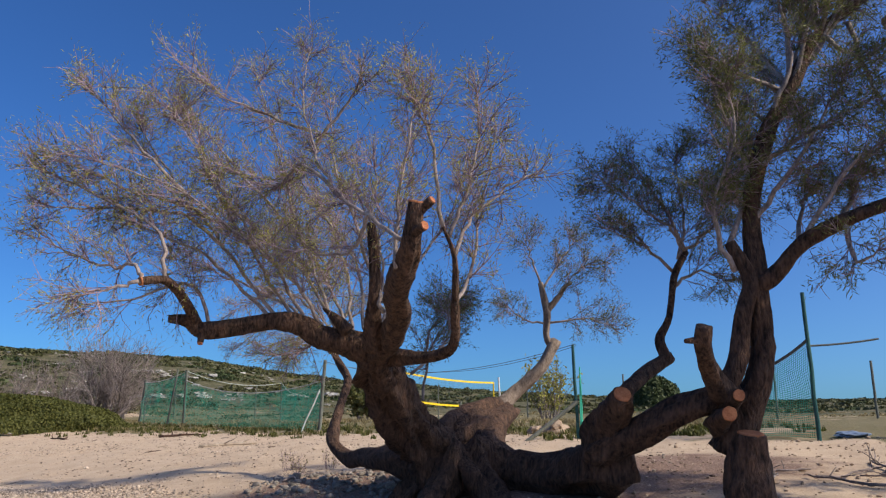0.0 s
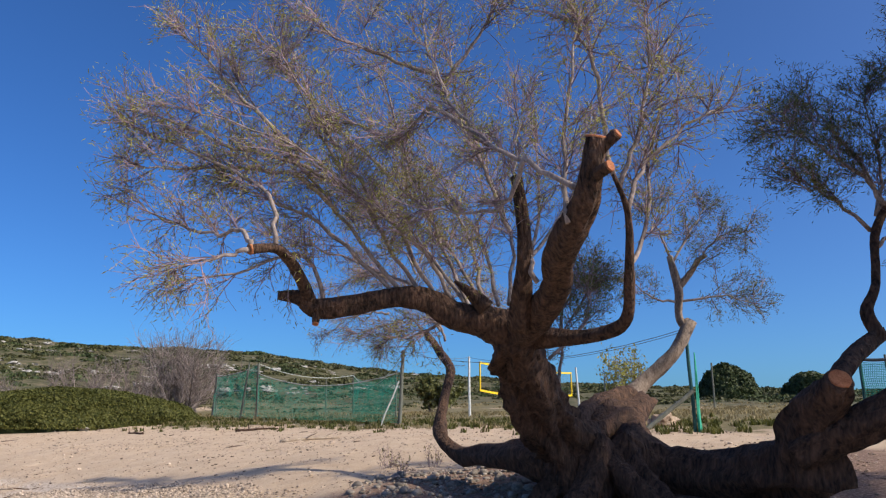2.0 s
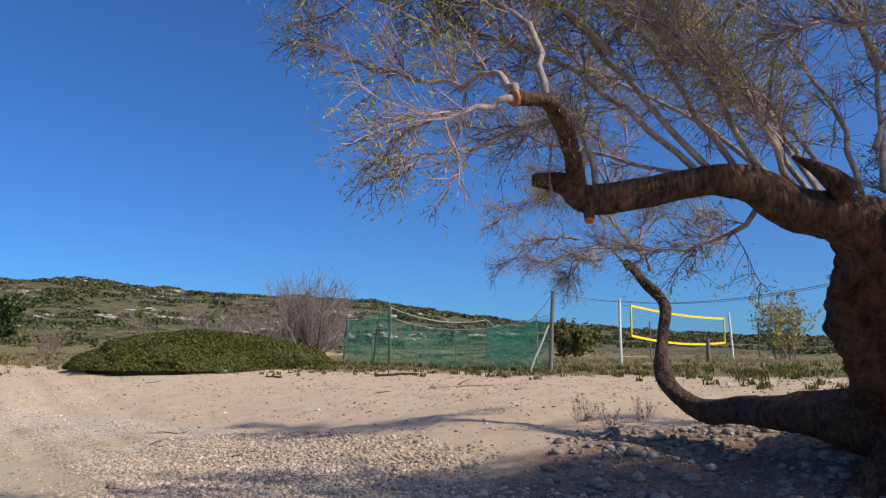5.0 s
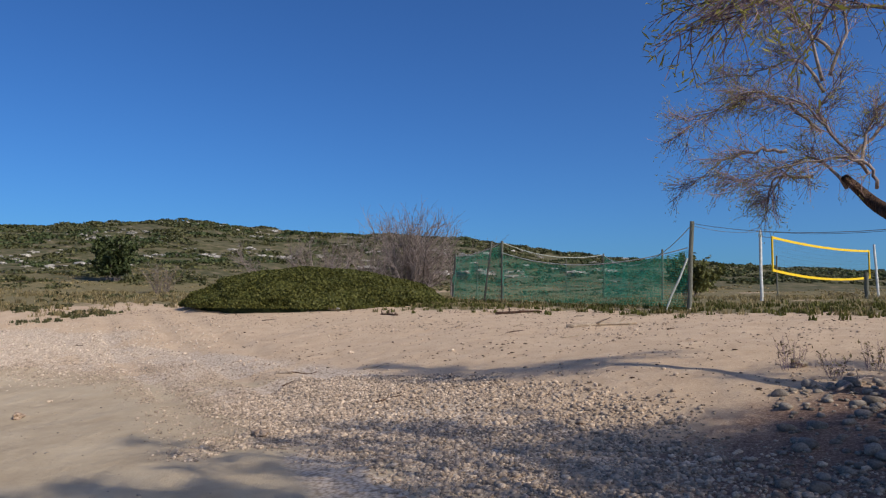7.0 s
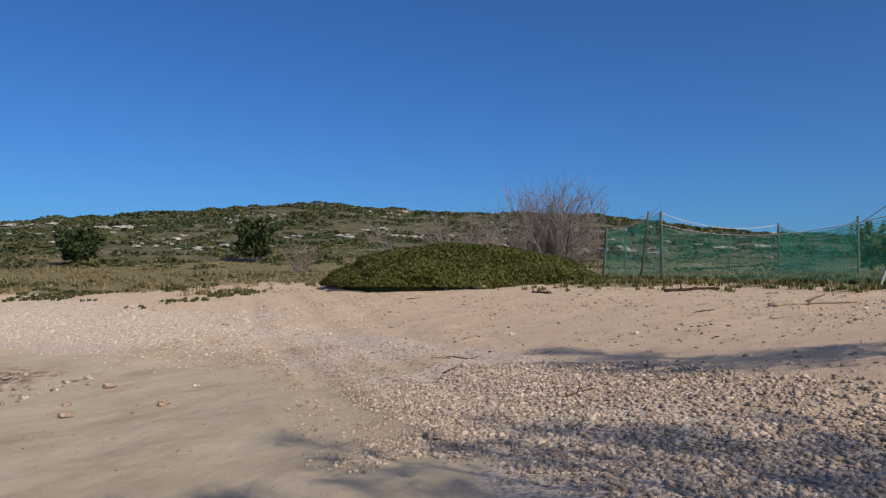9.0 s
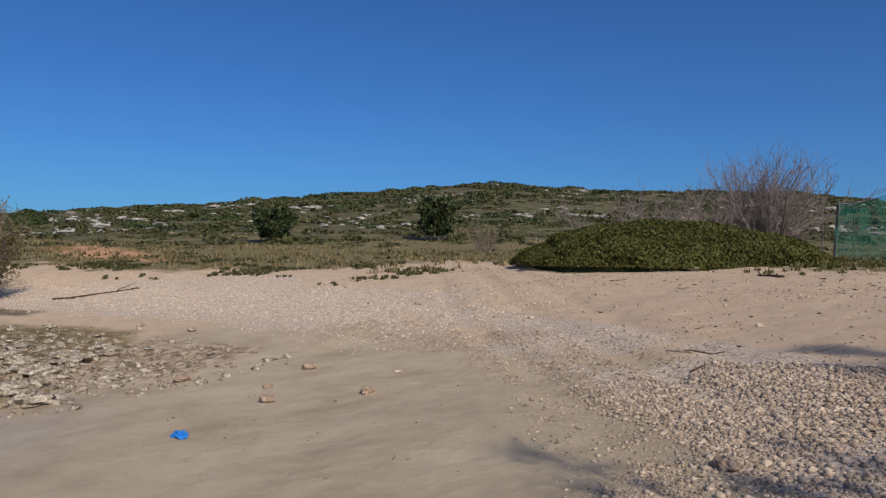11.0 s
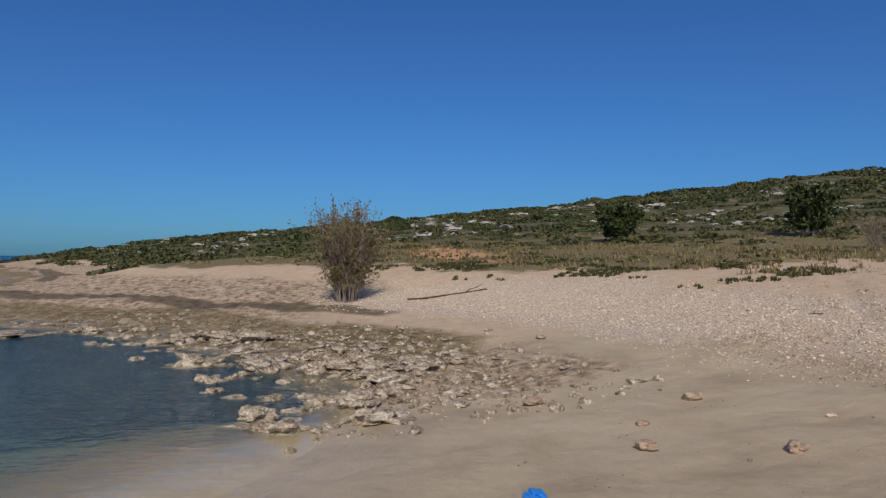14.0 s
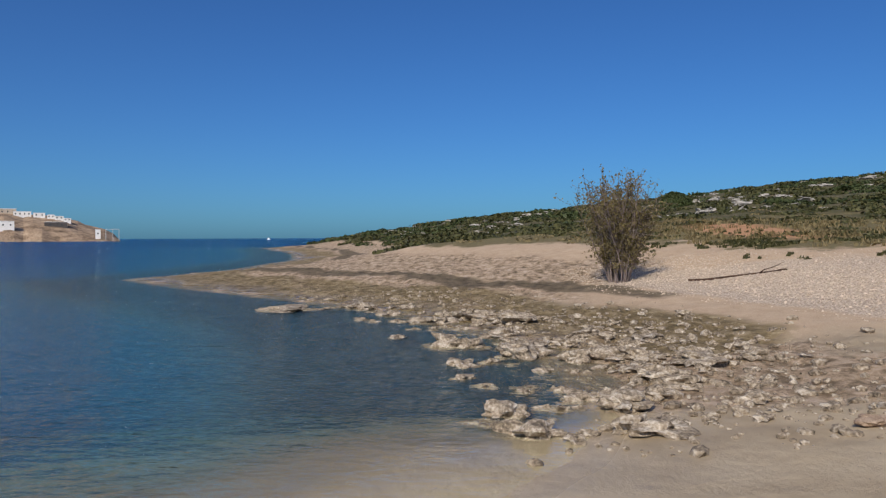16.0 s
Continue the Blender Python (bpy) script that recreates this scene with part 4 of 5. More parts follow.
    crown(tree, [
        [(2.99, 7.9, 4.84), (3.0, 8.6, 5.3), (2.9, 9.3, 5.7)],
        [(2.85, 7.8, 4.3), (2.9, 8.7, 4.9), (3.2, 9.5, 5.2)],
        [(3.22, 8.0, 5.38), (3.3, 8.8, 5.9), (3.2, 9.6, 6.4)],
        [(3.22, 8.0, 5.38), (3.7, 8.8, 5.8), (4.2, 9.4, 6.0)],
        [(3.51, 8.1, 5.81), (3.5, 8.8, 6.4), (3.7, 9.5, 6.9)],
        [(3.21, 7.6, 3.95), (3.6, 8.3, 4.6), (4.1, 9.0, 5.0)],
        [(3.5, 7.3, 4.1), (4.1, 8.2, 4.7), (4.6, 9.0, 5.4)],
    ], np.random.default_rng(23), second=20, third=10, leaf=LEAF_GREEN, leaves=14, size=0.055, r0=0.028)
    # boughs outside the view to the east, added to shade the trunks
    rr = np.random.default_rng(8)
    unseen_east = []
    for k in range(20):
        p = np.array((4.0, 7.4, 4.3)) if k % 2 else np.array((4.6, 8.1, 6.6))
        e = np.array((rr.uniform(5.2, 8.4), rr.uniform(5.0, 9.0), rr.uniform(3.9, 7.2)))
        m = p * 0.5 + e * 0.5 + rr.normal(0, 0.25, 3)
        unseen_east.append([tuple(p), tuple(m), tuple(e)])
    crown(tree, unseen_east, rr, second=15, third=7, leaf=LEAF_GREEN, leaves=9, size=0.13, r0=0.04)
    crown(tree, [
        [(2.48, 8.9, 4.2), (2.26, 8.8, 4.48), (1.81, 8.7, 4.8), (1.48, 8.6, 4.98)],
        [(2.38, 8.9, 4.11), (2.5, 8.95, 4.66), (2.43, 9.0, 5.45)],
        [(2.42, 8.9, 4.17), (2.84, 9.05, 4.54), (3.12, 9.2, 5.0)],
        [(2.31, 8.9, 3.97), (1.91, 8.75, 4.28), (1.46, 8.6, 4.44)],
        [(2.48, 8.9, 4.2), (2.14, 9.0, 5.03), (1.97, 9.1, 5.28)],
        [(2.28, 8.8, 3.76), (2.63, 8.9, 3.97), (2.96, 9.0, 3.85)],
    ], np.random.default_rng(22), second=28, third=10, leaf=LEAF_GREEN, leaves=20, size=0.05)
    return tree


build_main_tree()
build_second_tree()


# ---- stones ----
def scatter(rng, count, where, size, level=1, flat=0.6, sink=0.3, spread=0.5):
    """Stones strewn over the ground: where(rng) gives x, y or None."""
    soup = Soup()
    shapes = [stone_shape(rng, level, 0.22, flat) for _ in range(24)]
    xy = where(rng, count)
    xs, ys = xy[:, 0], xy[:, 1]
    ss = np.minimum(size[1], size[0] + rng.exponential(spread * (size[1] - size[0]) * 0.4, count))
    zs = height(xs, ys)
    for x, y, z, s in zip(xs, ys, zs, ss):
        v, f = shapes[rng.integers(24)]
        a = rng.uniform(0, 6.28)
        c, q = math.cos(a), math.sin(a)
        w = v @ np.array([[c, q, 0], [-q, c, 0], [0, 0, 1]]) * s
        soup.add(w + np.array([x, y, z + s * flat * (1 - 2 * sink) * 0.8]), f)
    return soup


def in_band(x0, x1, y0, y1, d0, d1, thin=None):
    """A sampler of points between two distances from the water, thinned by a share."""
    def where(rng, count):
        got = np.zeros((0, 2))
        while len(got) < count:
            x, y = rng.uniform(x0, x1, 6000), rng.uniform(y0, y1, 6000)
            d = shore_distance(x, y) + 0.5 * waves(x, y, 4.0, 9)
            keep = (d > d0) & (d < d1)
            if thin is not None:
                keep &= rng.random(6000) < thin(x, y, d)
            got = np.concatenate([got, np.stack([x, y], axis=1)[keep]])
        return got[:count]
    return where


def bell(v, m, s):
    return np.exp(-((v - m) / s) ** 2)


rng = np.random.default_rng(5)
near_bank = scatter(rng, 30000, in_band(-11.0, -2.2, 8.0, 15.5, 7.0, 11, lambda x, y, d: smooth(6.9, 7.5, d - 0.5 * smooth(-9.5, -7.5, x)) * (1 - smooth(9.6, 10.8, d)) * (0.55 + 0.45 * (waves(x, y, 2.2, 4) > -0.2))), (0.009, 0.044), spread=0.5)
tagged(part("pebbles", near_bank, STONE, smooth=True), "bank of pale rounded beach pebbles", "pebbles", kind="stuff")
mid_bank = scatter(rng, 17000, in_band(-20, -9, 10.5, 20, 5.9, 9.6, lambda x, y, d: bell(d, 7.2, 0.75) * (0.3 + 0.7 * (waves(x, y, 1.3, 6) > -0.1))), (0.007, 0.034), spread=0.45)
tagged(part("pebbles", mid_bank, STONE, smooth=True), "loose strip of cream beach pebbles on sand", "pebbles", kind="stuff")
west_bank = scatter(rng, 30000, in_band(-36, -15, 11, 23, 5.4, 13, lambda x, y, d: bell(d, 9.0, 2.3) * smooth(-15, -20, x)), (0.009, 0.042), spread=0.5)
tagged(part("pebbles", west_bank, STONE_PALE, smooth=True), "broad bank of whitish beach cobbles", "pebbles", kind="stuff")
sand_bits = scatter(rng, 9000, in_band(-26, 3, 8, 27, 8.0, 20, lambda x, y, d: 0.15 + 0.5 * (waves(x, y, 3.0, 15) > 0.25)), (0.008, 0.045))
tagged(part("small_stones", sand_bits, STONE, smooth=True), "small pale stones strewn over dry sand", "stones", kind="stuff")
dark_bits = scatter(rng, 2600, in_band(-24, 3, 8, 27, 8.5, 20, lambda x, y, d: 0.1 + 0.9 * (waves(x, y, 2.0, 25) > 0.3)), (0.008, 0.045), flat=0.35)
tagged(part("debris", dark_bits, BARK), "dark bits of bark and dry weed strewn on sand", "debris", kind="stuff")
wet_bits = scatter(rng, 260, in_band(-20, -6, 7, 14, 1.5, 6.5), (0.006, 0.028))
tagged(part("small_stones", wet_bits, STONE_GREY, smooth=True), "small stones and shell bits on damp sand", "stones", kind="stuff")
# rubble whose dark grey carries part of the tree's shade
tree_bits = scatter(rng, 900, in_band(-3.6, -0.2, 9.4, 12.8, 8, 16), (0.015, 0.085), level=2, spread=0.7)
tagged(part("rubble", tree_bits, STONE_GREY, smooth=True), "grey stones heaped below the tree, darkened for its shade", "stones", kind="stuff")
east_bits = scatter(rng, 1300, in_band(-1.5, 8, 6.5, 14, 8, 22), (0.012, 0.05))
tagged(part("rubble", east_bits, ROCK_RED, smooth=True), "reddish stones and bark bits under the trees", "stones", kind="stuff")


def rock_at(name, x, y, size, mat, label, seed, flat=0.6, sink=0.25, level=3, group="", rough=0.35, z=None):
    r = np.random.default_rng(seed)
    v, f = stone_shape(r, level, rough, flat)
    base = ground_z(x, y) if z is None else z
    soup = Soup()
    soup.add(v * size, f)
    me = soup.mesh(name, mat, smooth=False)
    ob = new(name, me)
    ob.location = (x, y, base + size * flat * (1 - 2 * sink))
    return tagged(ob, label, "rock", group)


SINGLE = [(-14.88, 11.52, 0.13, 0), (-14.12, 12.48, 0.13, 0), (-16.46, 13.2, 0.15, 0), (-14.9, 13.68, 0.06, 1), (-9.13, 11.76, 0.14, 0), (-10.86, 13.27, 0.07, 1),
          (-15.67, 12.0, 0.08, 0), (-16.49, 18.68, 0.11, 1), (-22.28, 14.09, 0.14, 2), (-11.5, 18.0, 0.08, 1), (-3.3, 14.1, 0.14, 2), (-17.4, 11.6, 0.16, 0)]
for i, (x, y, s, k) in enumerate(SINGLE):
    rock_at("stone", x, y, s * 0.8, (ROCK_RED, STONE, ROCK)[k], ("reddish pitted stone half sunk in damp sand", "pale limestone stone lying on sand", "dark weathered stone lying on the beach")[k],
            100 + i, 0.5, group="single stones on the beach")
rock_at("stone", -16.84, 26.15, 0.42, ROCK_WHITE, "flat whitish stone at the edge of the green bush", 77, 0.3)

# rocks along the water
WATER_ROCKS = [(-18.59, 8.35, 0.32), (-18.91, 9.70, 0.30), (-17.52, 8.98, 0.15), (-18.72, 11.05, 0.24), (-22.47, 8.73, 0.55), (-21.61, 7.87, 0.32), (-30.0, 3.1, 0.9), (-20.6, 7.9, 0.2), (-23.6, 8.0, 0.3), (-22.0, 9.6, 0.35), (-24.6, 6.6, 0.22)]
for i, (x, y, s) in enumerate(WATER_ROCKS):
    rock_at("shore_rock", x, y, s * 0.75, ROCK, "pitted pale brown shore rock at the water's edge", 200 + i, 0.42 if s < 0.8 else 0.16, 0.25, 3, "rocks along the water", 0.5, z=max(ground_z(x, y), -0.05))
rr = np.random.default_rng(31)
count = 0
while count < 300:
    x = rr.uniform(-31, -17.6)
    y = rr.uniform(2, 14.5)
    d = float(shore_distance(x, y))
    if not -1.2 < d < 4.6 or rr.random() > bell(d, 1.0, 1.9) * (0.4 + 0.6 * bell(x, -21.5, 4.0)):
        continue
    s = min(0.3, 0.045 + rr.exponential(0.062)) * (1.0 if d < 2.0 else 0.6)
    if ground_z(x, y) < -0.12:
        s = max(s, 0.14)
    rock_at("shore_rock", x, y, s, ROCK, "rough pitted pale brown shore rock" if d > 0 else "rough brown rock awash in shallow water", 300 + count, rr.uniform(0.25, 0.55), 0.3, 2 if s < 0.13 else 3, "rocks along the water", 0.7, z=max(ground_z(x, y), -0.08))
    count += 1


shore_bits = scatter(np.random.default_rng(33), 1600, in_band(-34, -16.8, 1, 15, -0.6, 4.8, lambda x, y, d: bell(d, 1.8, 2.0) * (0.3 + 0.7 * bell(x, -21.5, 5.0))), (0.02, 0.11), spread=0.7)
tagged(part("small_rocks", shore_bits, ROCK), "small pitted brown rocks scattered along the water", "rocks", kind="stuff")


# ---- bushes ----
def unit(v):
    return v / (np.linalg.norm(v, axis=1, keepdims=True) + 1e-9)


def leaf_cloud(soup, rng, points, normals, size, long=1.6):
    """One small leaf for each point, turned roughly along its normal."""
    n = len(points)
    a = unit(unit(np.asarray(normals)) + rng.normal(0, 0.7, (n, 3)))
    s = unit(np.cross(a, rng.normal(0, 1, (n, 3))))
    u = np.cross(s, a)
    w = (size * rng.uniform(0.6, 1.4, n))[:, None]
    v = np.stack([points - s * w * 0.5, points + u * w * long * 0.5, points + s * w * 0.5, points - u * w * long * 0.5], axis=1)
    soup.add(v.reshape(-1, 3), [(4 * i, 4 * i + 1, 4 * i + 2, 4 * i + 3) for i in range(n)])


def lumpy(v, amount, seed):
    """Uneven swelling over a ball's directions."""
    x, y, z = v[:, 0], v[:, 1], v[:, 2]
    return (1 + amount * 0.6 * np.sin(3.1 * x + 2.3 * z + seed) * np.cos(3.7 * y - 1.3 * x + seed) + amount * 0.5 * np.sin(7.9 * x - 4.1 * y + 2 * seed) * np.sin(6.7 * z + 5.3 * y + seed)
            + amount * 0.3 * np.sin(15.1 * x + 9.7 * y) * np.sin(14.3 * y - 11.2 * z + seed))


def dome_points(rng, count, centre, radii, turn, lumps=0.18, seed=0.0, inner=0.15):
    v = rng.normal(0, 1, (count, 3))
    v[:, 2] = np.abs(v[:, 2])
    v /= np.linalg.norm(v, axis=1, keepdims=True)
    k = lumpy(v, lumps, seed)
    q = v * np.array(radii) * (k * (1 - inner * rng.random(count) ** 2))[:, None]
    c, s = math.cos(turn), math.sin(turn)
    rot = np.array([[c, s, 0], [-s, c, 0], [0, 0, 1]])
    return q @ rot + np.array(centre), (v / np.array(radii)) @ rot


def mound(name, x, y, radii, turn, count, size, leaf, label, seed, core, category="bush"):
    """A leafy mound: a solid dark lumpy core under a coat of single leaves."""
    rng = np.random.default_rng(seed)
    z = ground_z(x, y)
    top = thing(name, (x, y, z), label, category)
    pts, nor = dome_points(rng, count, (x, y, z - 0.1), radii, turn, 0.09, seed)
    pts[:, 2] = np.maximum(pts[:, 2], height(pts[:, 0], pts[:, 1]) + 0.02)
    s = Soup()
    leaf_cloud(s, rng, pts, nor, size)
    part("foliage", s, leaf, top, kind="stuff")
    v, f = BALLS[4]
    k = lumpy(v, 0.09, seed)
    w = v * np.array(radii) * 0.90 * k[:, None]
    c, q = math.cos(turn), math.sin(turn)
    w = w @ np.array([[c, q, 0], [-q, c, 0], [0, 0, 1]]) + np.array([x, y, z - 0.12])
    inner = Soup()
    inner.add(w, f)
    part("dark_core", inner, core, top, "solid dark green core under the leaves", smooth=True, kind="stuff")
    return top


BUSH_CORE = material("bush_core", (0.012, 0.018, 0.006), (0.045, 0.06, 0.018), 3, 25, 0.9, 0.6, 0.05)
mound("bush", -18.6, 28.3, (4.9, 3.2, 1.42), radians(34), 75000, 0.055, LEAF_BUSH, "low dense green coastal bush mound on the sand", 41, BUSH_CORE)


def upright_bush(name, x, y, h, w, leaf, label, seed, stems=26, leaves=5000, size=0.05, twig=TWIG_GREY, low=0.1, category="bush"):
    """A bush of many rising stems with leaves along their upper parts."""
    rng = np.random.default_rng(seed)
    z = ground_z(x, y)
    top = thing(name, (x, y, z), label, category)
    wood, green = Soup(), Soup()
    lines = []
    for k in range(stems):
        a, lean = rng.uniform(0, 6.28), rng.uniform(0.02, 0.5)
        way = np.array([math.cos(a) * lean * w / h, math.sin(a) * lean * w / h, 1.0])
        s = wander(rng, (x + math.cos(a) * 0.12 * w, y + math.sin(a) * 0.12 * w, z - 0.05), way / np.linalg.norm(way), h * rng.uniform(0.65, 1.0), 9, 0.07, 0.01)
        tube(wood, s, np.linspace(0.02, 0.005, 10) * h / 3, 4, close=False)
        lines.append(s)
        for j in range(2, 9):
            for _ in range(3):
                q = wander(rng, s[j], sideways(rng, s[j] - s[j - 1], 0.6), h * rng.uniform(0.08, 0.24), 4, 0.2, 0.02)
                tube(wood, q, np.linspace(0.006, 0.003, 5) * h / 3, 3, close=False)
                lines.append(q)
    part("brushwood", wood, twig, top, kind="stuff")
    if leaves:
        pts = []
        while len(pts) < leaves:
            q = lines[rng.integers(len(lines))]
            p = q[rng.integers(1, len(q))] + rng.normal(0, 0.014 * h, 3)
            if p[2] > z + low * h:
                pts.append(p)
        leaf_cloud(green, rng, np.array(pts), rng.normal(0, 1, (len(pts), 3)), size, 2.2)
        part("foliage", green, leaf, top, kind="stuff")
    return top


upright_bush("shrub", -32.1, 12.2, 3.15, 2.2, LEAF_BROWN, "upright thin olive-brown shrub on the shore rock", 51, 50, 11000, 0.038)
upright_bush("bush", -41.5, 40.0, 3.2, 2.8, LEAF_DARK, "dark green rounded bush at the foot of the hill", 52, 22, 7000, 0.13)
upright_bush("bush", -47.9, 31.8, 2.5, 3.6, LEAF_DARK, "dark green spreading bush at the foot of the hill", 53, 24, 7000, 0.13)
upright_bush("dry_bush", -32.9, 35.2, 1.8, 2.2, LEAF_DRY, "leafless brown bush beside the sand track", 54, 34, 300, 0.05)
upright_bush("bush", -6.4, 39.0, 2.0, 2.4, LEAF_GREEN, "grey-green bush behind the green net", 55, 22, 4000, 0.09)
upright_bush("bush", 3.2, 41.0, 3.4, 3.4, LEAF_OLIVE, "thin pale grey bush in the field", 56, 26, 1800, 0.08)
upright_bush("bush", 8.6, 13.0, 1.6, 1.2, LEAF_GREEN, "small green bush beside the tree", 57, 14, 1800, 0.06)
for i, (x, y, h, w) in enumerate([(16.9, 80, 3.4, 6.0), (24.0, 78, 2.6, 5.4), (-84, 27.5, 1.5, 3.6)]):
    mound("round_tree" if i < 2 else "bush", x, y, (w / 2, w / 2, h), 0.3 * i, 6000, 0.2, LEAF_DARK, "dark green round-crowned tree far across the field" if i < 2 else "dark round bush on the far slope", 60 + i, BUSH_CORE, "tree" if i < 2 else "bush")


def dead_shrub(x, y, h, w, seed, label, lean=(0.0, 0.0)):
    rng = np.random.default_rng(seed)
    z = ground_z(x, y)
    top = thing("dead_shrub", (x, y, z), label, "shrub")
    wood = Soup()
    for k in range(30):
        a, out = rng.uniform(0, 6.28), rng.uniform(0.1, 1.0)
        ox, oy = rng.normal(0, 0.28 * w), rng.normal(0, 0.15 * w)
        way = np.array([math.cos(a) * out * 0.7 + lean[0], math.sin(a) * out * 0.7 + lean[1], 1.0])
        s = wander(rng, (x + ox, y + oy, z - 0.1), way / np.linalg.norm(way), h * rng.uniform(0.45, 0.9), 9, 0.10, 0.02)
        tube(wood, s, np.linspace(0.045, 0.010, 10), 5, close=False)
        for j in range(2, 9):
            for _ in range(4):
                q = wander(rng, s[j], sideways(rng, s[j] - s[j - 1], 0.5), h * rng.uniform(0.12, 0.32), 5, 0.16, 0.05)
                tube(wood, q, np.linspace(0.012, 0.005, 6), 3, close=False)
                for _ in range(3):
                    i = rng.integers(1, 5)
                    t = wander(rng, q[i], sideways(rng, q[i + 1] - q[i], 0.5), h * rng.uniform(0.05, 0.14), 3, 0.2, 0.03)
                    tube(wood, t, np.linspace(0.006, 0.004, 4), 3, close=False)
    part("brushwood", wood, TWIG_GREY, top, kind="stuff")
    return top


dead_shrub(-23.2, 37.0, 3.6, 8.2, 71, "bare grey-brown dead shrub behind the green bush")
dead_shrub(-20.1, 39.0, 5.5, 2.2, 72, "tall bare grey dead shrub behind the green bush", (0.16, 0.1))

# ---- scrub, rocks and grass of the land behind ----
rng = np.random.default_rng(81)


def hill_points(count, r0, r1, a0, a1, inland, keep):
    got = np.zeros((0, 2))
    while len(got) < count:
        r, az = np.sqrt(rng.uniform(r0 * r0, r1 * r1, 4000)), np.radians(rng.uniform(a0, a1, 4000))
        x, y = HILL_AT[0] - r * np.sin(az), HILL_AT[1] + r * np.cos(az)
        d = shore_distance(x, y)
        ok = (d > inland) & keep(x, y, r, d)
        got = np.concatenate([got, np.stack([x, y], axis=1)[ok]])
    return got[:count]


def far_clumps(count, r0, r1, a0, a1, size, leaf, label, keep, quads=80):
    soup = Soup()
    got = hill_points(count, r0, r1, a0, a1, 9, keep)
    zs = height(got[:, 0], got[:, 1])
    for k in range(count):
        x, y = got[k]
        w = size * rng.uniform(0.5, 1.5) * (0.7 + math.hypot(x - HILL_AT[0], y - HILL_AT[1]) / 200)
        pts, nor = dome_points(rng, quads, (x, y, zs[k] - 0.05), (w, w * rng.uniform(0.6, 1.0), w * rng.uniform(0.16, 0.28)), rng.uniform(0, 3), 0.3, k * 0.37)
        leaf_cloud(soup, rng, pts, nor, w * 0.2, 1.4)
    return tagged(part("scrub", soup, leaf), label, "scrub", kind="stuff")


far_clumps(4200, 46, 172, -40, 106, 0.95, LEAF_SCRUB, "low olive-green scrub covering the stony hill", lambda x, y, r, d: ((waves(x, y, 11, 2) > -0.35) | (r > 140)) & ((r > 62) | (x < -22)))
far_clumps(1900, 62, 165, -40, 104, 0.95, LEAF_DARK, "dark green low scrub on the hillside", lambda x, y, r, d: waves(x, y, 15, 7) > 0.0)
far_clumps(900, 30, 60, -40, 100, 0.5, LEAF_DRY, "dry straw-coloured tufts on the flat", lambda x, y, r, d: (d > 14) & (waves(x, y, 5, 2) > -0.2), 22)
far_clumps(1000, 32, 64, 5, 104, 0.55, LEAF_SCRUB, "low grey-green scrub on the flat before the hill", lambda x, y, r, d: (d > 15) & (waves(x, y, 6, 3) > 0.0) & ((x < -24) | (y > 42)), 36)
hill_rocks = Soup()
shapes = [stone_shape(rng, 2, 0.75, 0.34) for _ in range(20)]
spots = hill_points(2200, 60, 165, 8, 104, 14, lambda x, y, r, d: waves(x, y, 13, 5) + 0.6 * waves(x, y, 4, 9) > 0.3)
for (x, y), z in zip(spots, height(spots[:, 0], spots[:, 1])):
    s = min(0.7, 0.12 + rng.exponential(0.18))
    v, f = shapes[rng.integers(20)]
    hill_rocks.add(v * s + np.array([x, y, z + 0.15 * s]), f)
tagged(part("hill_rocks", hill_rocks, ROCK_WHITE), "pale limestone outcrops among hillside scrub", "rocks", kind="stuff")


def tufts(count, where, h, mat, label, blades=12, wide=0.012):
    soup = Soup()
    xy = np.repeat(where(rng, count), blades, axis=0)
    n = len(xy)
    a, l = rng.uniform(0, 6.28, n), h * rng.uniform(0.5, 1.3, n)
    b = np.concatenate([xy + rng.normal(0, h * 0.35, (n, 2)), (np.repeat(height(xy[::blades, 0], xy[::blades, 1]), blades) - 0.02)[:, None]], axis=1)
    out = np.stack([np.cos(a), np.sin(a), np.zeros(n)], axis=1) * (l * rng.uniform(0.2, 0.8, n))[:, None]
    up = np.stack([np.zeros(n), np.zeros(n), l], axis=1)
    s = np.stack([-np.sin(a), np.cos(a), np.zeros(n)], axis=1) * wide
    m, t = b + out * 0.4 + up * 0.6, b + out + up * 0.9
    v = np.stack([b - s, b + s, m + s * 0.7, m - s * 0.7, t], axis=1).reshape(-1, 3)
    soup.add(v, [q for i in range(n) for q in ((5 * i, 5 * i + 1, 5 * i + 2, 5 * i + 3), (5 * i + 3, 5 * i + 2, 5 * i + 4))])
    return tagged(part("grass", soup, mat), label, "grass", kind="stuff")


tufts(1500, in_band(-20, 7, 18, 40, 18.2, 30, lambda x, y, d: 0.3 + 0.7 * (waves(x, y, 2.0, 3) > 0.1)), 0.16, LEAF_DRY, "dry straw grass at the edge of the sand")
tufts(1100, in_band(-20, 7, 16, 36, 16.4, 25, lambda x, y, d: bell(d, 20.0, 2.0) * (0.25 + 0.75 * (waves(x, y, 1.4, 2) > 0.0))), 0.14, LEAF_BUSH, "fresh green weeds along the edge of the sand", 12, 0.02)
tufts(1100, in_band(-58, -24, 16, 44, 13.5, 28, lambda x, y, d: 0.2 + 0.8 * (waves(x, y, 3.0, 8) > 0.0)), 0.2, LEAF_DRY, "dry grass and low plants behind the cobbles", 12, 0.02)
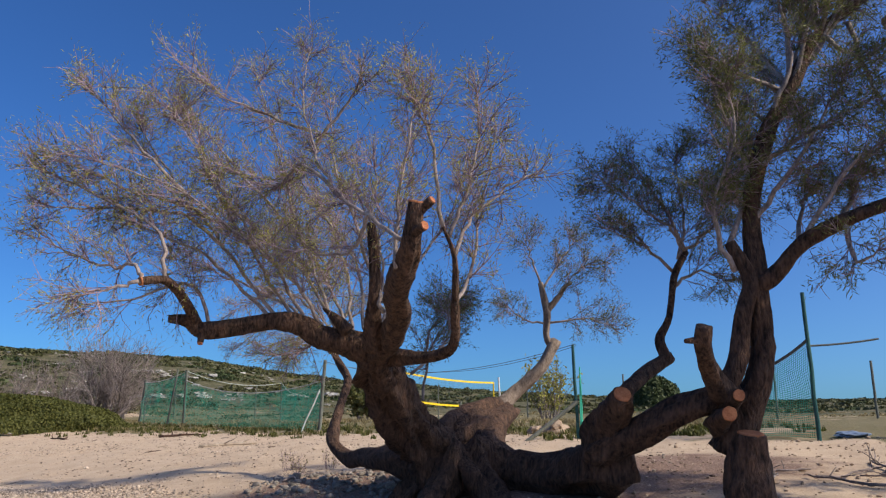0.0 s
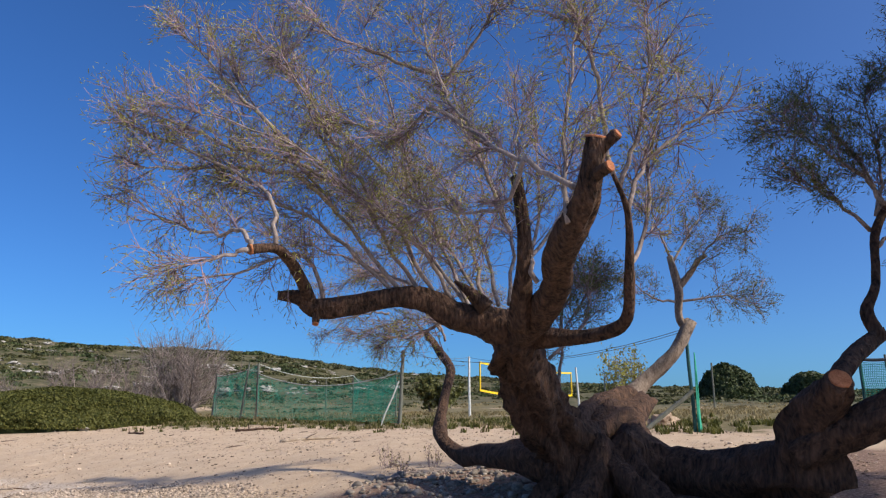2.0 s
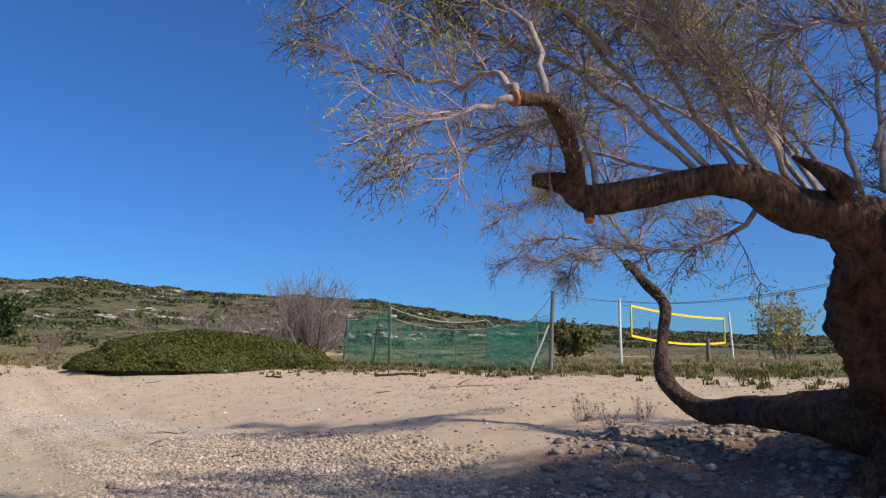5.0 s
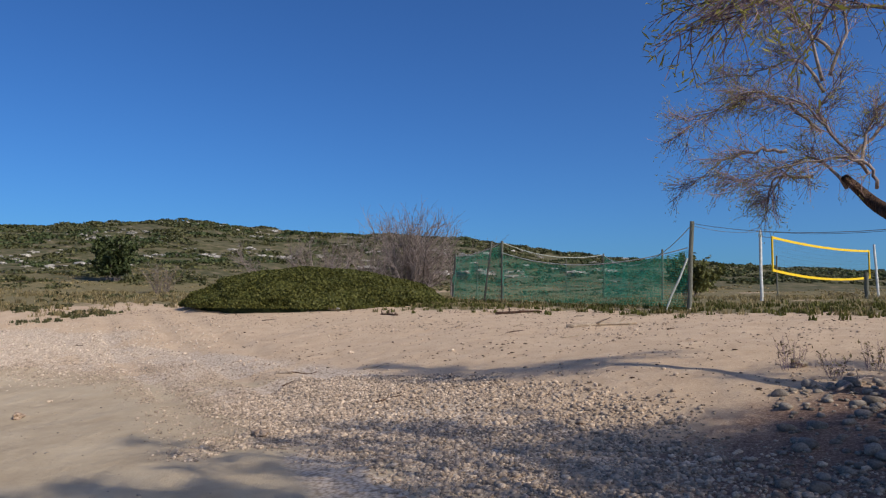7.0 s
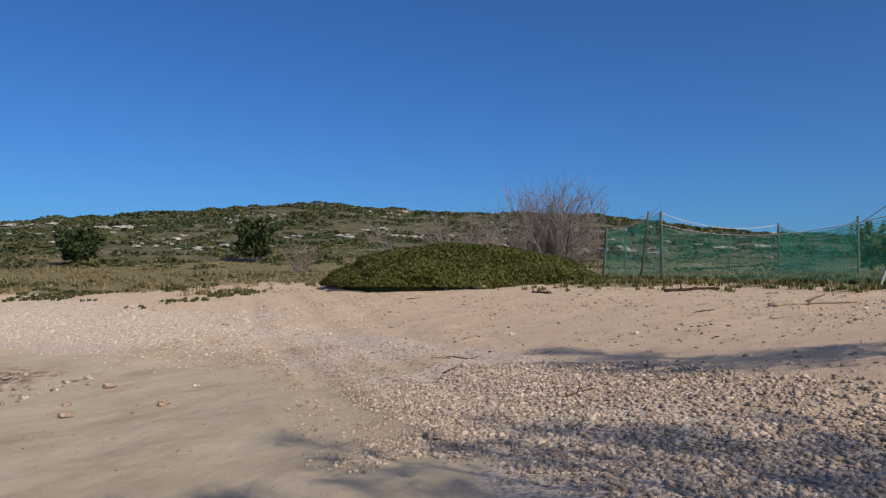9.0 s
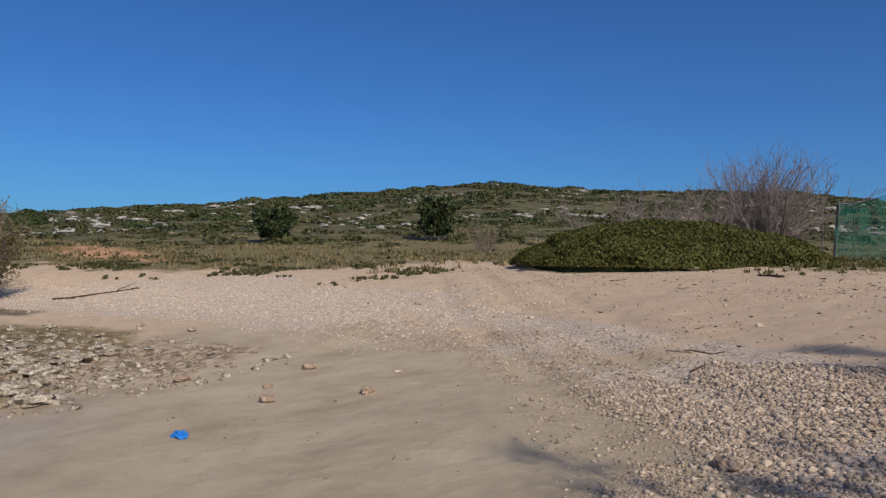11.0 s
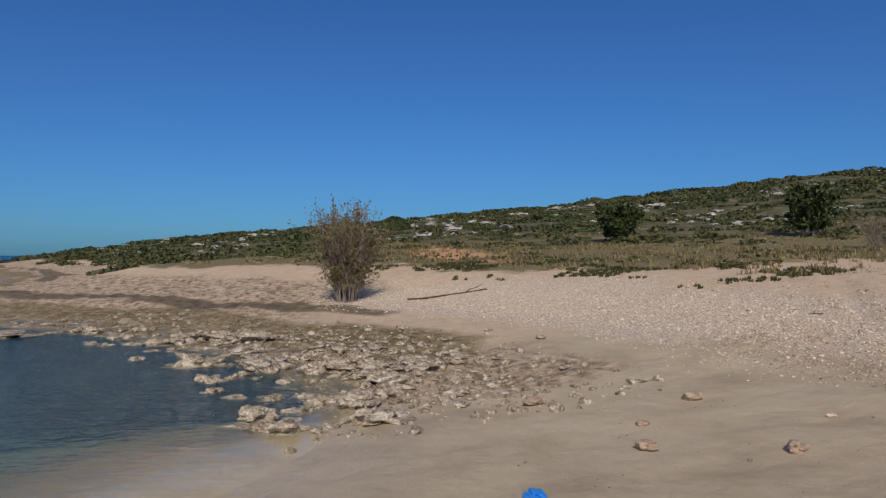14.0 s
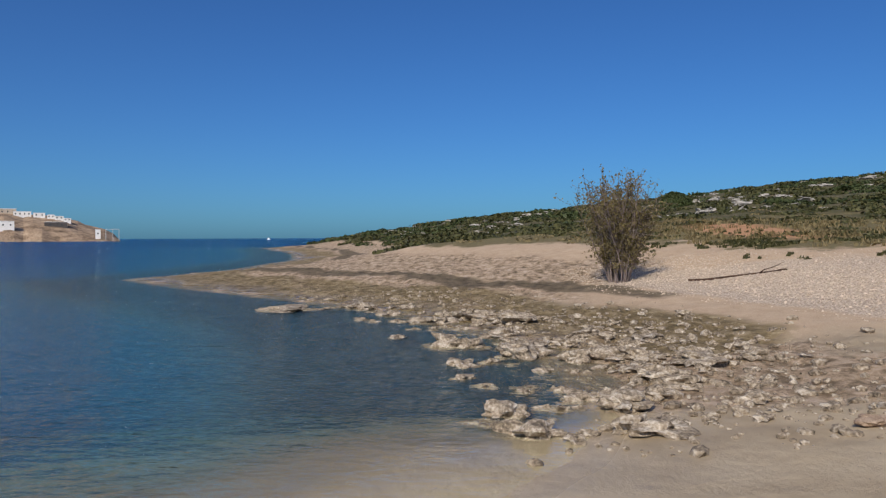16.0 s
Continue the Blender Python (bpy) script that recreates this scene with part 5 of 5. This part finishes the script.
tufts(800, in_band(-58, -24, 14, 40, 11.2, 22, lambda x, y, d: bell(d, 14.5, 3.0) * (waves(x, y, 2.5, 1) > 0.15)), 0.11, LEAF_SCRUB, "grey-green low plants behind the cobbles", 14, 0.03)


# ---- fence, nets and posts ----
def post(name, base, top, r, mat, label, group="fence posts", category="post"):
    soup = Soup()
    p = np.linspace(np.array(base) - np.array([0, 0, 0.15]), np.array(top), 7)
    p[1:-1, :2] += np.random.default_rng(int(abs(base[0]) * 100)).normal(0, 0.006, (5, 2))
    tube(soup, p, [r, r, r * 0.98, r * 0.97, r * 0.95, r * 0.94, r * 0.9], 10, 0.06, seed=base[0])
    return tagged(part(name, soup, mat, smooth=False), label, category, group)


def sag(a, b, drop, n=14):
    t = np.linspace(0, 1, n)[:, None]
    p = np.array(a) * (1 - t) + np.array(b) * t
    p[:, 2] -= drop * 4 * t[:, 0] * (1 - t[:, 0])
    return p


def cord(name, a, b, drop, r, mat, label, category="rope", parent=None):
    soup = Soup()
    tube(soup, sag(a, b, drop), r, 5)
    ob = part(name, soup, mat, parent, label)
    return tagged(ob, label, category) if parent is None else ob


def net(name, a, b, drop, low_a, low_b, cell, thick, label, mat=NET_GREEN, wave=0.08, low_drop=0.0, seed=1.0):
    """A hanging net of knotted cords between a top rope and the ground."""
    soup = Soup()
    n = int(np.linalg.norm(np.array(a) - np.array(b)) / cell)
    rows = int(max(a[2] - low_a[2], b[2] - low_b[2]) / cell)
    top, low = sag(a, b, drop, n + 1), sag(low_a, low_b, low_drop, n + 1)
    side = np.cross(np.array(b) - np.array(a), [0, 0, 1.0])
    side /= np.linalg.norm(side)
    grid = np.zeros((rows + 1, n + 1, 3))
    for j in range(rows + 1):
        t = j / rows
        g = top * (1 - t) + low * t
        w = np.array([wave * math.sin(math.pi * min(1, t * 1.4)) * noise.noise(Vector((i * 0.08 + seed, j * 0.06, seed))) * 2 for i in range(n + 1)])
        grid[j] = g + w[:, None] * side
    h = thick / 2
    up = np.array([0, 0, h])
    along = (np.array(b) - np.array(a)) / np.linalg.norm(np.array(b) - np.array(a)) * h
    for j in range(rows + 1):
        p = grid[j]
        v = np.concatenate([p - up, p + up, p + side * h])
        m = n + 1
        soup.add(v, [(i, i + 1, m + i + 1, m + i) for i in range(n)] + [(m + i, m + i + 1, 2 * m + i + 1, 2 * m + i) for i in range(n)])
    for i in range(n + 1):
        p = grid[:, i]
        m = rows + 1
        v = np.concatenate([p - along, p + along, p + side * h])
        soup.add(v, [(k, k + 1, m + k + 1, m + k) for k in range(rows)] + [(m + k, m + k + 1, 2 * m + k + 1, 2 * m + k) for k in range(rows)])
    return tagged(part(name, soup, mat), label, "net")


def gp(x, y, up=0.0):
    return (x, y, ground_z(x, y) + up)


P0, P1, P2 = (-15.18, 32.69), (-12.45, 30.84), (-5.34, 24.5)
post("fence_post", gp(*P0), (P0[0] + 0.12, P0[1], 4.15), 0.05, POST_WOOD, "slim dark wooden fence post holding the green net")
post("fence_post", gp(*P1), (P1[0], P1[1], 4.45), 0.05, POST_WOOD, "slim dark wooden fence post holding the green net")
post("fence_post", gp(-13.3, 31.2), (-12.95, 31.1, 4.5), 0.04, POST_WOOD, "leaning dark fence post beside the green net")
post("fence_post", gp(*P2), (P2[0] + 0.12, P2[1], 4.3), 0.06, POST_WOOD, "tall dark wooden fence post with a leaning brace")
post("brace", gp(-5.95, 24.35), (P2[0], P2[1] - 0.07, 3.35), 0.026, ROPE_PALE, "pale wooden brace leaning on a fence post", category="brace")
for x, y, h in [(-9.2, 33.6, 1.75), (-6.6, 30.2, 1.7), (-16.8, 40.0, 1.7), (-11.6, 37.5, 1.7)]:
    post("fence_post", gp(x, y), gp(x, y, h), 0.035, POST_WOOD, "thin far fence post of the sports court")
net("fence_net", (P0[0] + 0.1, P0[1], 4.0), (P1[0], P1[1], 4.35), 0.12, gp(*P0, 0.05), gp(*P1, 0.05), 0.05, 0.011, "taut green fence net between two posts")
net("fence_net", (P1[0], P1[1], 3.95), (P2[0], P2[1], 3.55), 0.42, gp(*P1, 0.05), gp(*P2, 0.05), 0.055, 0.009, "sagging green fence net along the court", seed=4.0)
cord("rope", (P1[0], P1[1], 4.02), (P2[0], P2[1], 3.62), 0.45, 0.014, ROPE_PALE, "pale sagging rope along the top of the net")
cord("rope", (P0[0] + 0.1, P0[1], 4.05), (P1[0], P1[1], 4.42), 0.14, 0.013, ROPE_PALE, "pale rope along the top of the net")
cord("rope", (P1[0], P1[1], 4.40), (-9.2, 33.6, ground_z(-9.2, 33.6) + 1.7), 0.3, 0.012, ROPE_PALE, "pale sagging rope between fence posts")
cord("rope", (-9.2, 33.6, ground_z(-9.2, 33.6) + 1.7), (P2[0] + 0.1, P2[1], 4.2), 0.7, 0.012, ROPE_PALE, "pale sagging rope between fence posts")
net("fence_net", gp(-9.2, 33.6, 1.65), gp(-6.6, 30.2, 1.6), 0.3, gp(-9.2, 33.6, 0.05), gp(-6.6, 30.2, 0.05), 0.06, 0.011, "green net at the back of the court", seed=7.0)

# volleyball net
NL, NR = np.array((-3.25, 29.08)), np.array((0.25, 36.6))
post("net_pole", gp(-3.58, 28.43), (-3.58, 28.43, 4.38), 0.045, POST_WHITE, "pale metal volleyball net pole", "net poles", "pole")
post("net_pole", gp(0.62, 37.2), (0.5, 37.15, 4.5), 0.045, POST_WHITE, "pale metal volleyball net pole leaning slightly", "net poles", "pole")
vb = thing("volleyball_net", (NL[0], NL[1], 3.2), "volleyball net with yellow edge bands between two poles", "net")


def band(a, b, drop, wide, parent):
    soup = Soup()
    p = sag(a, b, drop, 16)
    for i in range(15):
        q, r = p[i], p[i + 1]
        u = np.array([0, 0, wide / 2])
        e = np.cross(r - q, [0, 0, 1])
        e = e / np.linalg.norm(e) * 0.008
        soup.add([q - u - e, r - u - e, r + u - e, q + u - e, q - u + e, r - u + e, r + u + e, q + u + e], [(3, 2, 1, 0), (4, 5, 6, 7), (0, 1, 5, 4), (2, 3, 7, 6)])
    return part("band", soup, YELLOW, parent, "yellow edge band")


TOPZ, LOWZ = 4.21, 3.21
band((NL[0], NL[1], TOPZ), (NR[0], NR[1], TOPZ), 0.10, 0.075, vb)
band((NL[0], NL[1], LOWZ), (NR[0], NR[1], LOWZ), 0.16, 0.075, vb)
for q in (NL, NR):
    s = Soup()
    tube(s, [(q[0], q[1], LOWZ - 0.04), (q[0], q[1], (LOWZ + TOPZ) / 2), (q[0], q[1], TOPZ + 0.04)], 0.032, 4)
    part("side_band", s, YELLOW, vb, "yellow edge band")
mesh_ = net("net_mesh", (NL[0], NL[1], TOPZ), (NR[0], NR[1], TOPZ), 0.10, (NL[0], NL[1], LOWZ), (NR[0], NR[1], LOWZ), 0.12, 0.004, "dark netting", ROPE_DARK, 0.0, 0.16)
mesh_.parent = vb
mesh_.matrix_parent_inverse = Matrix.Translation(-vb.location)
del mesh_["category"]
cord("guy_rope", (-3.58, 28.43, 4.2), (NL[0], NL[1], TOPZ), 0.01, 0.008, ROPE_DARK, "cord", parent=vb)
post("stake", gp(-0.95, 27.6), gp(-0.95, 27.6, 0.72), 0.06, POST_WOOD, "short weathered wooden stake in the grass", "stakes", "stake")
cord("wire", (P2[0] + 0.1, P2[1], 4.2), (-3.58, 28.43, 4.35), 0.10, 0.006, WIRE, "thin dark cord strung between poles", "wire")
cord("wire", (-3.58, 28.43, 4.35), (2.06, 17.1, 3.95), 0.35, 0.006, WIRE, "thin dark cord sagging between poles", "wire")
cord("wire", (P2[0] + 0.1, P2[1], 4.25), (2.06, 17.1, 4.0), 0.5, 0.007, WIRE, "thin dark cord sagging between posts", "wire")

# green posts to the east
GA, GB, GK = (2.06, 17.1), (5.83, 13.99), (4.8, 16.0)
post("green_post", gp(*GA), (GA[0] - 0.05, GA[1], 3.98), 0.036, POST_GREEN, "green painted fence post with bunched net", "green posts")
post("green_post", gp(*GB), (GB[0] - 0.02, GB[1], 4.58), 0.038, POST_GREEN, "tall green painted fence post", "green posts")
s = Soup()
tube(s, [(GA[0] + 0.08, GA[1] - 0.03, ground_z(*GA) + k * 0.22) for k in range(8)], [0.05, 0.035, 0.03, 0.028, 0.024, 0.022, 0.018, 0.012], 9, 0.5, 2)
tagged(part("bunched_net", s, NET_GREEN), "green net gathered against a fence post", "net")
post("green_post", gp(*GK), (GK[0], GK[1], 3.45), 0.032, POST_GREEN, "short green painted fence post", "green posts")
net("fence_net", (GK[0], GK[1], 3.2), (GB[0], GB[1], 3.7), 0.22, gp(*GK, 0.05), gp(*GB, 0.05), 0.045, 0.009, "faded green fence net hanging between green posts", seed=9.0)
cord("rope", (GK[0], GK[1], 3.25), (GB[0], GB[1], 3.75), 0.22, 0.03, ROPE_DARK, "thick dark sagging net rope")
cord("rope", (GB[0], GB[1], 3.62), (GB[0] + 1.25, GB[1] + 0.1, 3.75), 0.02, 0.02, ROPE_DARK, "loose dark rope end hanging from a post")
post("brace", gp(0.75, 16.8), (GA[0], GA[1] - 0.05, 2.75), 0.045, POST_WOOD, "dark wooden brace leaning on the green post", category="brace")
for az, r, h in ((-9.7, 34, 1.9), (-26, 26, 1.7), (-2.6, 40, 1.7), (4.1, 42, 1.9), (-20, 30, 1.8)):
    a = radians(az)
    post("fence_post", gp(0.2 - r * math.sin(a), 0.4 + r * math.cos(a)), gp(0.2 - r * math.sin(a), 0.4 + r * math.cos(a), h), 0.04, POST_WOOD, "thin dark fence post in the dry field")


# ---- things lying about ----
def stick(name, x, y, length, turn, r, mat, label, bend=0.08, seed=1, lift=0.6, forks=2, category="driftwood"):
    rng = np.random.default_rng(seed)
    n = 8
    c, s = math.cos(turn), math.sin(turn)
    t = np.linspace(-0.5, 0.5, n)
    pts = np.stack([x + c * t * length, y + s * t * length, np.zeros(n)], axis=1)
    pts[:, :2] += rng.normal(0, bend * length * 0.15, (n, 2))
    pts[:, 2] = height(pts[:, 0], pts[:, 1]) + r * lift
    top = Soup()
    tube(top, pts, np.linspace(r, r * 0.5, n), 8, 0.25, seed)
    for k in range(forks):
        i = rng.integers(2, n - 1)
        q = wander(rng, pts[i], (c * 0.6 + rng.normal(0, 0.4), s * 0.6 + rng.normal(0, 0.4), 0.35), length * rng.uniform(0.15, 0.35), 4, 0.15, -0.03)
        tube(top, q, np.linspace(r * 0.5, r * 0.2, 5), 5)
    return tagged(part(name, top, mat, smooth=True), label, category)


stick("driftwood", -6.75, 20.2, 1.5, 0.35, 0.05, DRIFT, "pale weathered driftwood branch on the sand", seed=3)
stick("driftwood", -30.6, 15.0, 2.5, 1.55, 0.035, BARK, "dark dead branch lying beside the shrub", seed=4)
stick("driftwood", -9.9, 24.6, 1.3, 0.2, 0.05, BARK, "dark dead branch at the edge of the grass", seed=5)
stick("driftwood", -14.0, 24.6, 0.9, 2.6, 0.04, BARK, "short dark stick at the edge of the grass", seed=6)
for i, (x, y, ln, a) in enumerate([(4.3, 9.5, 1.2, 0.6), (4.0, 9.0, 0.9, 2.2), (4.8, 9.9, 1.0, 1.4), (3.6, 9.8, 0.8, 0.1), (4.9, 9.2, 1.3, 2.8), (3.3, 9.2, 0.6, 1.0), (-1.0, 10.9, 0.5, 0.3), (-2.9, 12.6, 0.7, 1.0)]):
    stick("dead_branch", x, y, ln, a, 0.018, TWIG_GREY, "thin dead branch among litter under the trees", 0.2, 20 + i, 2.0, 4, "branch")
rng2 = np.random.default_rng(91)
for i in range(26):
    x, y = rng2.uniform(-22, -5), rng2.uniform(13, 24)
    if 8 < float(shore_distance(x, y)) < 18:
        stick("twig_bit", x, y, rng2.uniform(0.15, 0.5), rng2.uniform(0, 3.1), 0.014, DRIFT if i % 2 else BARK, "small stick of driftwood lying on sand", 0.1, 140 + i, 0.8, 1)
for i, (x, y, h) in enumerate([(-3.4, 13.9, 0.5), (-3.0, 13.2, 0.35), (-2.6, 13.6, 0.4)]):
    upright_bush("dry_weed", x, y, h, h * 1.2, LEAF_DRY, "small dry leafless weed growing beside the tree", 160 + i, 12, 60, 0.02, TWIG)

# blue scrap and pale blue sheet
v, f = stone_shape(np.random.default_rng(9), 3, 0.5, 0.28)
s = Soup()
s.add(v * np.array([0.14, 0.07, 0.10]), f)
ob = part("plastic_scrap", s, BLUE_PLASTIC)
ob.location = (-14.17, 10.06, ground_z(-14.17, 10.06) + 0.02)
tagged(ob, "crumpled bright blue plastic scrap on damp sand", "litter")
v, f = stone_shape(np.random.default_rng(10), 3, 0.3, 0.3)
s = Soup()
s.add(v * np.array([0.36, 0.22, 0.22]), f)
ob = part("plastic_sheet", s, BLUE_GREY)
ob.location = (6.5, 14.2, ground_z(6.5, 14.2) + 0.05)
tagged(ob, "crumpled blue-grey plastic sheet beside a green post", "litter")
rock_at("stone_block", 1.7, 18.6, 0.3, ROCK_RED, "squarish brown stone block beside the green post", 171, 0.6)
rock_at("stone_block", 1.25, 18.7, 0.22, ROCK_RED, "brown stone beside the green post", 172, 0.6)


# ---- the far headland with its houses ----
def far_at(az, r, z=0.0):
    a = radians(az)
    return (-10.6 - r * math.sin(a), 8.06 + r * math.cos(a), z)


def build_headland():
    soup = Soup()
    n, m = 46, 9
    verts = []
    for i in range(n):
        az = 115.8 + i * 0.55
        tall = 24.0 * (1 - math.exp(-i / 5.0)) + 2.0 * noise.noise(Vector((i * 0.4, 0, 0))) + 2.0
        for j in range(m):
            t = j / (m - 1)
            r = 570 + 150 * t + 12 * noise.noise(Vector((i * 0.5, t * 2, 3)))
            z = -0.8 + tall * (1 - (1 - t) ** 2.4) + (1.7 * noise.noise(Vector((i * 0.9, j * 0.9, 1))) if j else 0)
            if i == 0:
                z = -0.8
            verts.append(far_at(az, r, z))
    faces = [(i * m + j, i * m + j + 1, (i + 1) * m + j + 1, (i + 1) * m + j) for i in range(n - 1) for j in range(m - 1)]
    soup.add(verts, faces)
    mat = material("headland_rock", (0.09, 0.06, 0.038), (0.50, 0.38, 0.26), 0.12, 0.9, 0.9, 0.9, 0.6, third=(0.32, 0.225, 0.145))
    return tagged(part("backdrop_headland", soup, mat), "rocky brown headland across the bay", "headland", kind="structure")


build_headland()


def house(az, r, z, wide, deep, tall, mat, label, rows=1, cols=3):
    """A flat-roofed house with parapet, windows and a slab roof."""
    p = far_at(az, r, z)
    top = thing("house", p, label, "house", "houses on the headland")
    m = Matrix.Translation(p) @ Matrix.Rotation(radians(az), 4, "Z")
    s = Soup()
    box(s, (-wide / 2, 0, -4.5), (wide / 2, deep, tall), m)
    part("wall", s, mat, top)
    s = Soup()
    box(s, (-wide / 2 - 0.15, -0.15, tall), (wide / 2 + 0.15, deep + 0.15, tall + 0.3), m)
    part("roof", s, WALL_WHITE, top)
    for i in range(rows):
        for j in range(cols):
            x = -wide / 2 + wide * (j + 0.5) / cols
            zz = tall * (i + 0.35) / rows
            s = Soup()
            box(s, (x - 0.45, -0.05, zz), (x + 0.45, 0.05, zz + min(1.2, tall / rows * 0.45)), m)
            part("window", s, GLASS_DARK, top)


house(122.9, 662, 21.0, 15, 8, 4.0, WALL_SAND, "sand-coloured flat-roofed house on the headland", 1, 4)
house(121.9, 655, 19.5, 12, 8, 3.2, WALL_WHITE, "white flat-roofed house on the headland", 1, 4)
house(120.9, 650, 18.6, 8, 7, 3.0, WALL_WHITE, "small white house on the headland", 1, 2)
house(120.2, 645, 17.6, 5, 6, 2.6, WALL_WHITE, "small white house on the headland", 1, 2)
house(119.7, 640, 16.6, 6, 6, 2.4, WALL_WHITE, "small white house near the end of the headland", 1, 2)
house(119.2, 636, 15.4, 5, 5, 2.0, WALL_WHITE, "small white house near the end of the headland", 1, 2)
house(124.6, 666, 22.0, 14, 10, 3.6, WALL_WHITE, "white flat-roofed house on the headland", 1, 5)
house(119.9, 612, 10.5, 15, 8, 3.6, WALL_DARK, "low dark walled building below the white houses", 1, 2)
house(122.8, 596, 9.5, 9, 6, 4.6, WALL_WHITE, "little white house above the shore", 1, 2)
house(117.3, 585, 3.2, 3.4, 3, 5.0, WALL_WHITE, "tiny white hut at the end of the headland", 1, 1)
s = Soup()
for a in (115.95, 116.35, 116.8):
    p = far_at(a, 580)
    tube(s, [(p[0], p[1], 0.2), (p[0], p[1], 8.6)], 0.16, 6)
tube(s, [far_at(115.95, 580, 8.6), far_at(116.35, 580, 8.6), far_at(116.8, 580, 8.6)], 0.16, 6)
tagged(part("frame", s, POST_WHITE), "thin pale pole frame at the tip of the headland", "frame")
p = far_at(105.6, 800)
v, f = stone_shape(np.random.default_rng(14), 2, 0.1, 0.4)
boat = thing("boat", (p[0], p[1], 0), "small white motor boat off the rocky point", "boat")
s = Soup()
s.add(v * np.array([4.0, 1.6, 1.8]) + np.array([p[0], p[1], 0.2]), f)
part("hull", s, WALL_WHITE, boat)
s = Soup()
box(s, (p[0] - 1.3, p[1] - 0.8, 0.6), (p[0] + 1.0, p[1] + 0.8, 2.2))
part("cabin", s, WALL_WHITE, boat)
